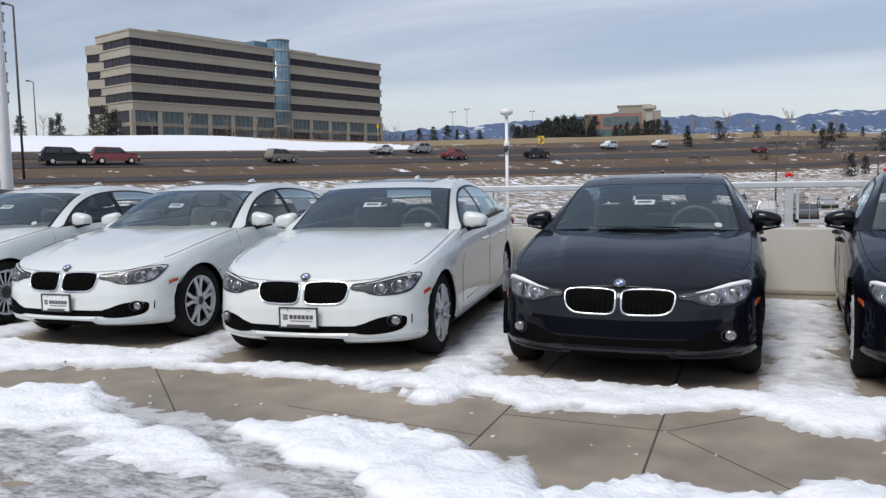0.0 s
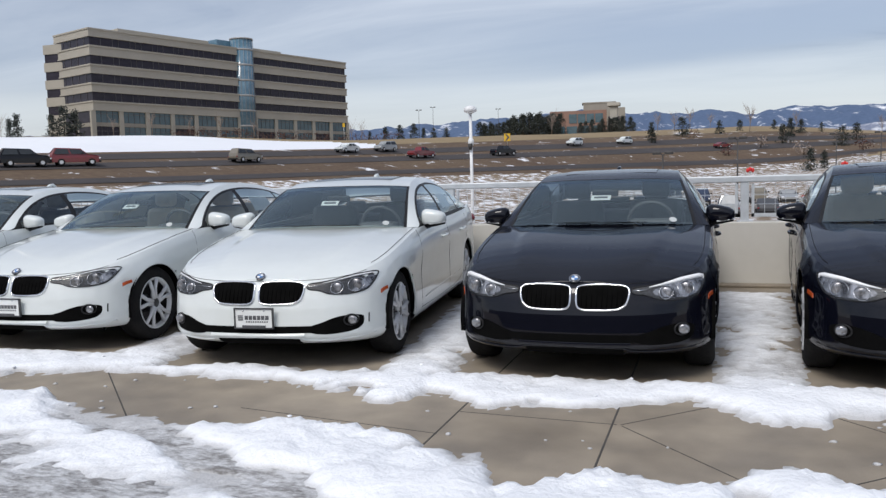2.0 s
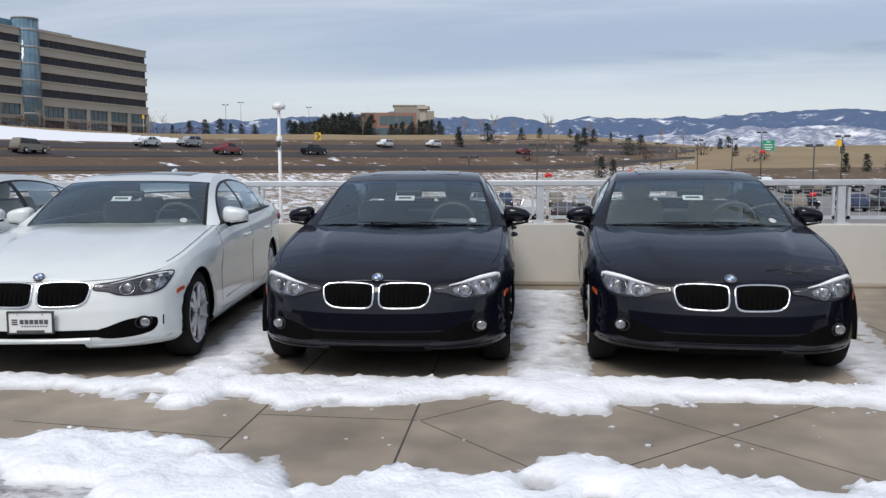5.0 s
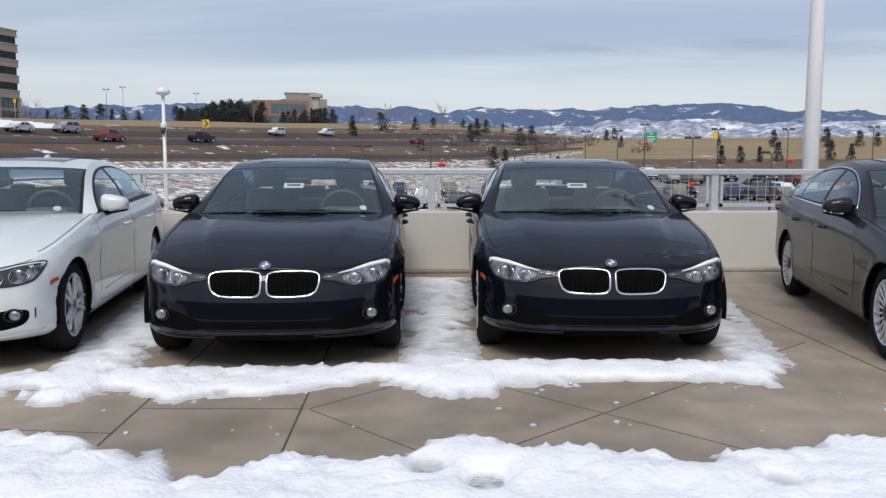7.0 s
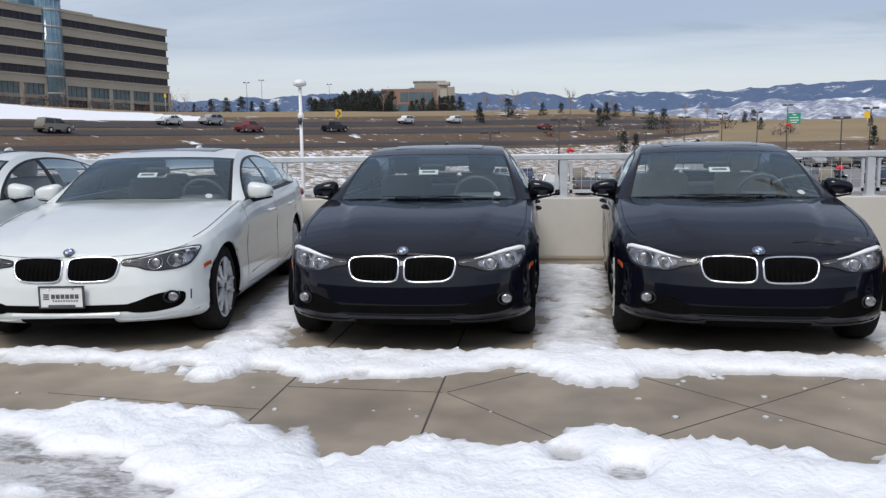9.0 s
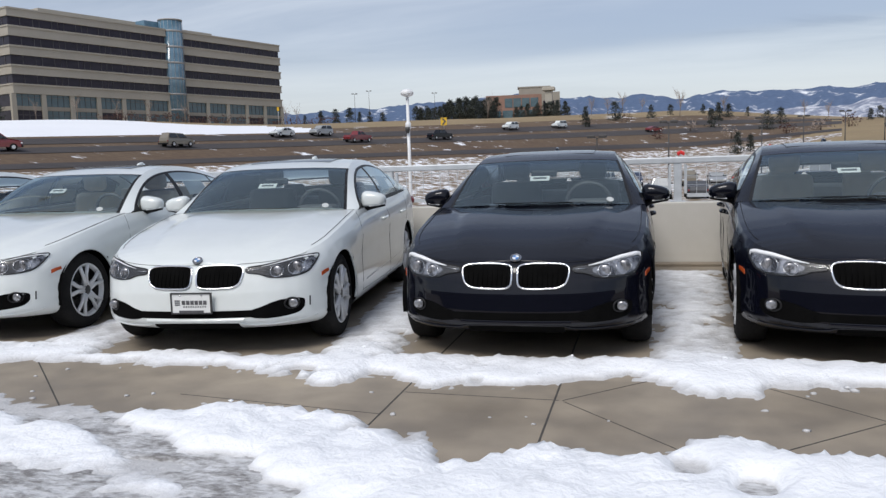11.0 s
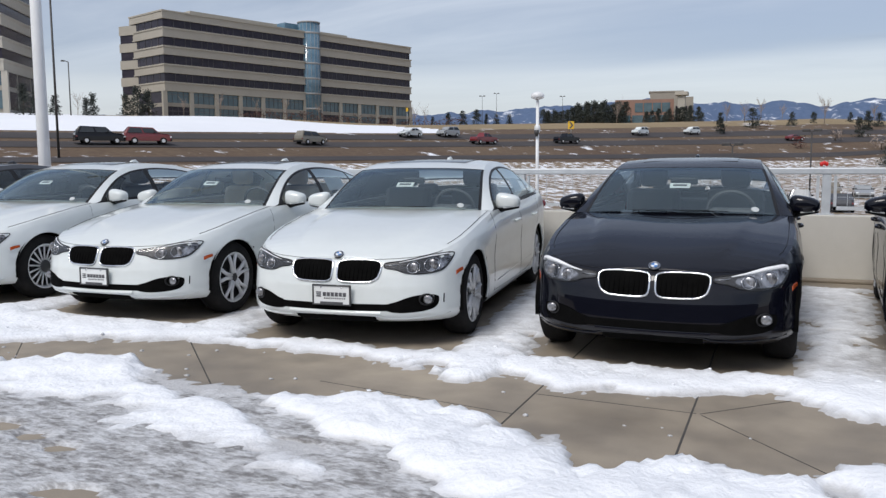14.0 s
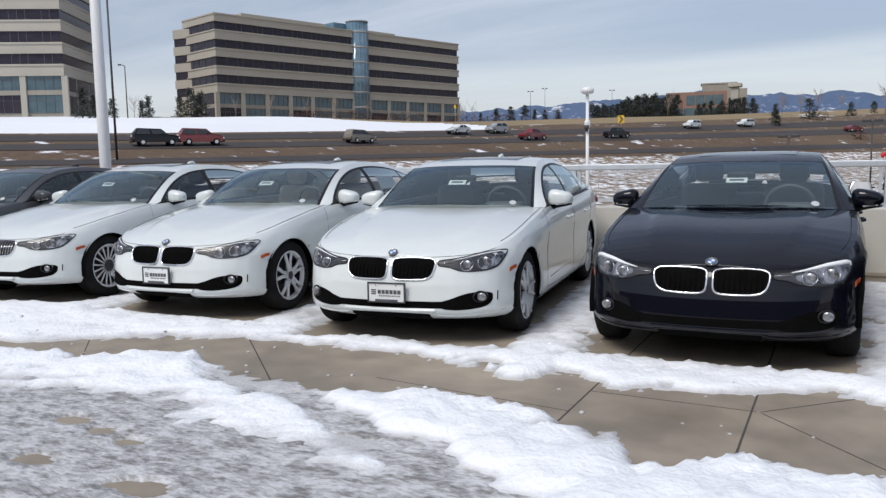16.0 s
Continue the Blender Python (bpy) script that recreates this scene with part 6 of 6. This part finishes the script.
        pl.matrix_local = Matrix.Translation((0, 0, 0.400)) @ Matrix.Diagonal((0.935, 1, 0.89, 1)) @ Matrix.Translation((0, 0, -0.444))
        for q in (-0.085, 0.085):
            tube("screw", [(q, -0.030, 0.506), (q, -0.024, 0.506)], 0.007, M["chrome"], pl, 8)
    return e


saloon("K", "black_paint", "five", "glossy black saloon car parked nose out on the snowy deck")
saloon("J", "black_paint", "five", "glossy black saloon car with tan seats, parked on the snowy deck", inside="interior_tan")
saloon("W", "white_paint", "five", "white saloon car with a dealer plate and alloy wheels", plate=True, turn=0.1)
saloon("V", "white_paint", "five", "white saloon car with a dealer plate and light seats", plate=True, inside="interior_tan", turn=0.6)
saloon("U", "white_paint", "multi", "white saloon car with multi-spoke wheels and chrome grille bars", chrome_line=False, slats=True)
saloon("T", "grey_paint", "multi", "dark grey saloon car at the end of the row", chrome_line=False)
saloon("N", "graphite_paint", "multi", "dark grey metallic saloon car with chrome window trim", chrome_line=True)

# ---------------------------------------------------------------- distant vehicles
PROFILES = {  # outline from nose to tail in y and z; then the cabin's glass
    "sedan": ([(0, 0.3), (0, 0.68), (0.25, 0.78), (1.3, 0.95), (2.0, 1.38), (3.2, 1.42), (3.9, 1.08), (4.55, 1.02), (4.65, 0.7), (4.62, 0.3)], [(1.42, 0.97), (2.05, 1.33), (3.15, 1.37), (3.75, 1.06)], 4.65),
    "suv": ([(0, 0.35), (0, 0.85), (0.3, 1.0), (1.2, 1.12), (1.8, 1.66), (4.1, 1.74), (4.6, 1.1), (4.65, 0.7), (4.6, 0.35)], [(1.3, 1.14), (1.85, 1.58), (4.0, 1.66), (4.3, 1.14)], 4.65),
    "pickup": ([(0, 0.4), (0, 0.95), (0.3, 1.08), (1.5, 1.15), (2.1, 1.78), (3.4, 1.82), (3.75, 1.18), (5.5, 1.14), (5.6, 0.8), (5.55, 0.4)], [(1.62, 1.18), (2.15, 1.7), (3.35, 1.74), (3.6, 1.2)], 5.6)}
masters = {}


def far_vehicle(kind, paint):
    """One simple vehicle, centred on its own middle."""
    body, glass, length = PROFILES[kind]
    wide = 0.88
    e = empty("vehicle", pose(0, 0, -80), "", "")
    n = len(body)

    def half(z):
        return wide - 0.22 * max(0, (z - 0.95) / 0.6)

    # four long sections: the flanks drawn in at the corners, the middle bowed at nose and tail
    v = []
    for side_ in (-1.0, -0.72, 0.72, 1.0):
        for y, z in body:
            end = max(0.0, 1 - min(y, length - y) / 0.45)
            pull = (0.20 if abs(side_) == 1 else 0.0) * end * (1 if y < length / 2 else -1)
            v.append((side_ * (half(z) - (0.06 * end if abs(side_) == 1 else 0)), y - length / 2 + pull, z + (0.0 if abs(side_) == 1 else 0.025 * (z > 0.6))))
    f = [tuple(range(n)), tuple(range(4 * n - 1, 3 * n - 1, -1))] + [(c * n + i, (c + 1) * n + i, (c + 1) * n + (i + 1) % n, c * n + (i + 1) % n) for c in range(3) for i in range(n)]
    mesh_ob("body", v, f, paint, e)
    for s in (-1, 1):
        (y0, z0), (y1, z1), (y2, z2), (y3, z3) = glass
        for a, b in ((0.0, 0.47), (0.53, 1.0)):
            lower = [(y0 + (y3 - y0) * t, z0 + (z3 - z0) * t) for t in (a, b)]
            upper = [(y1 + (y2 - y1) * t, z1 + (z2 - z1) * t) for t in (b, a)]
            mesh_ob("side_window", [(s * (half(z) + 0.012), y - length / 2, z) for y, z in lower + upper], [(0, 1, 2, 3)], M["sunroof"], e)
        for y, mt in ((0.10, "lamp_white"), (length - 0.12, "red_paint")):
            box("lamp", (s * 0.66 - 0.14, y - length / 2 - 0.08, 0.66), (s * 0.66 + 0.14, y - length / 2 + 0.08, 0.80), M[mt], e, bevel=0.02)
        box("door_mirror", (s * (wide + 0.06) - 0.08, glass[0][0] + 0.35 - length / 2, glass[0][1] + 0.02), (s * (wide + 0.06) + 0.08, glass[0][0] + 0.47 - length / 2, glass[0][1] + 0.16), M["trim"], e, bevel=0.02)
    for y in (0.0, length - 0.1):
        box("bumper", (-0.80, y - length / 2 - 0.03, 0.32), (0.80, y - length / 2 + 0.12, 0.52), M["trim"], e, bevel=0.03)
    for a, b in ((glass[0], glass[1]), (glass[3], glass[2])):
        oy = -0.06 if a is glass[0] else 0.08
        q = [(sx * (half(z) - 0.06), y - length / 2 + oy, z + 0.045) for sx, (y, z) in ((-1, a), (1, a), (1, b), (-1, b))]
        mesh_ob("windscreen", q, [(0, 1, 2, 3)], M["sunroof"], e)
    for wy in (0.85, length - 1.0):
        for s in (-1, 1):
            wv, wf = lathe([(-0.2, 0.0), (-0.2, 0.34), (0.0, 0.34), (0.01, 0.2), (0.0, 0.0)], 14)
            ob = mesh_ob("wheel", wv, wf, M["rubber"], e, True)
            ob.matrix_local = pose(s * (wide + 0.01), wy - length / 2, 0.34, 0, 0, 0 if s > 0 else 180)
            hv_, hf_ = lathe([(0.012, 0.19), (0.016, 0.0)], 10)
            hb = mesh_ob("hub", hv_, hf_, M["silver"], ob)
    return e


def put_vehicle(kind, paint, x, y, z, turn, label, group):
    k = (kind, paint)
    m = pose(x, y, z, 0, 0, turn)
    if k not in masters:
        masters[k] = far_vehicle(kind, M[paint])
        ob = masters[k]
        ob.matrix_world = m
    else:
        ob = copy_thing(masters[k], m)
    tagged(ob, label, "car", group)
    return ob


WORDS = {"white_paint": "white", "black_paint": "black", "red_paint": "dark red", "car_silver": "silver", "blue_paint": "dark blue", "car_tan": "tan", "grey_paint": "dark grey"}
KIND = {"sedan": "saloon car", "suv": "sport utility car", "pickup": "pickup truck"}
# traffic on the highway
for kind, paint, t_, k_ in (("suv", "black_paint", -45.3, 0.963), ("suv", "red_paint", -42.4, 0.963), ("suv", "car_tan", -31.6, 0.963), ("sedan", "white_paint", -24.6, 1.033), ("suv", "car_silver", -21.9, 1.033),
                            ("pickup", "red_paint", -19.4, 0.963), ("suv", "white_paint", -8.6, 1.033), ("suv", "white_paint", -5.2, 1.033), ("sedan", "red_paint", 1.2, 0.963), ("pickup", "black_paint", -13.6, 0.963)):
    R_ = float(road_range(t_)) * k_
    x_, y_ = bearing(t_, R_)
    x2, y2 = bearing(t_ + 0.5, float(road_range(t_ + 0.5)) * k_)
    hd = math.degrees(math.atan2(y2 - y_, x2 - x_)) - 90 + (180 if k_ < 1 else 0)
    put_vehicle(kind, paint, x_, y_, float(land(t_, R_)) + 0.06, hd, f"{WORDS[paint]} {KIND[kind]} driving on the highway", "traffic on the highway")
# rows of cars in the lower lot
rl = random.Random(3)
kinds = ["sedan", "suv", "sedan", "pickup", "suv", "sedan"]
paints = ["white_paint", "grey_paint", "car_silver", "black_paint", "white_paint", "red_paint", "car_tan", "blue_paint"]
for row, (yy, xa, xb) in enumerate(((70, 2, 9), (93, -3, 12), (84, 29, 56), (91, 24, 60), (108, 28, 66), (115, 30, 70))):
    x_ = xa
    while x_ < xb:
        if rl.random() < 0.82:
            kind, paint = rl.choice(kinds), rl.choice(paints)
            y_ = yy + rl.uniform(-0.3, 0.3)
            put_vehicle(kind, paint, x_, y_, ground_z(x_, y_) - 0.01, 0 if row % 2 else 180, f"{WORDS[paint]} {KIND[kind]} parked in the lower lot", "cars in the lower lot")
        x_ += 2.9
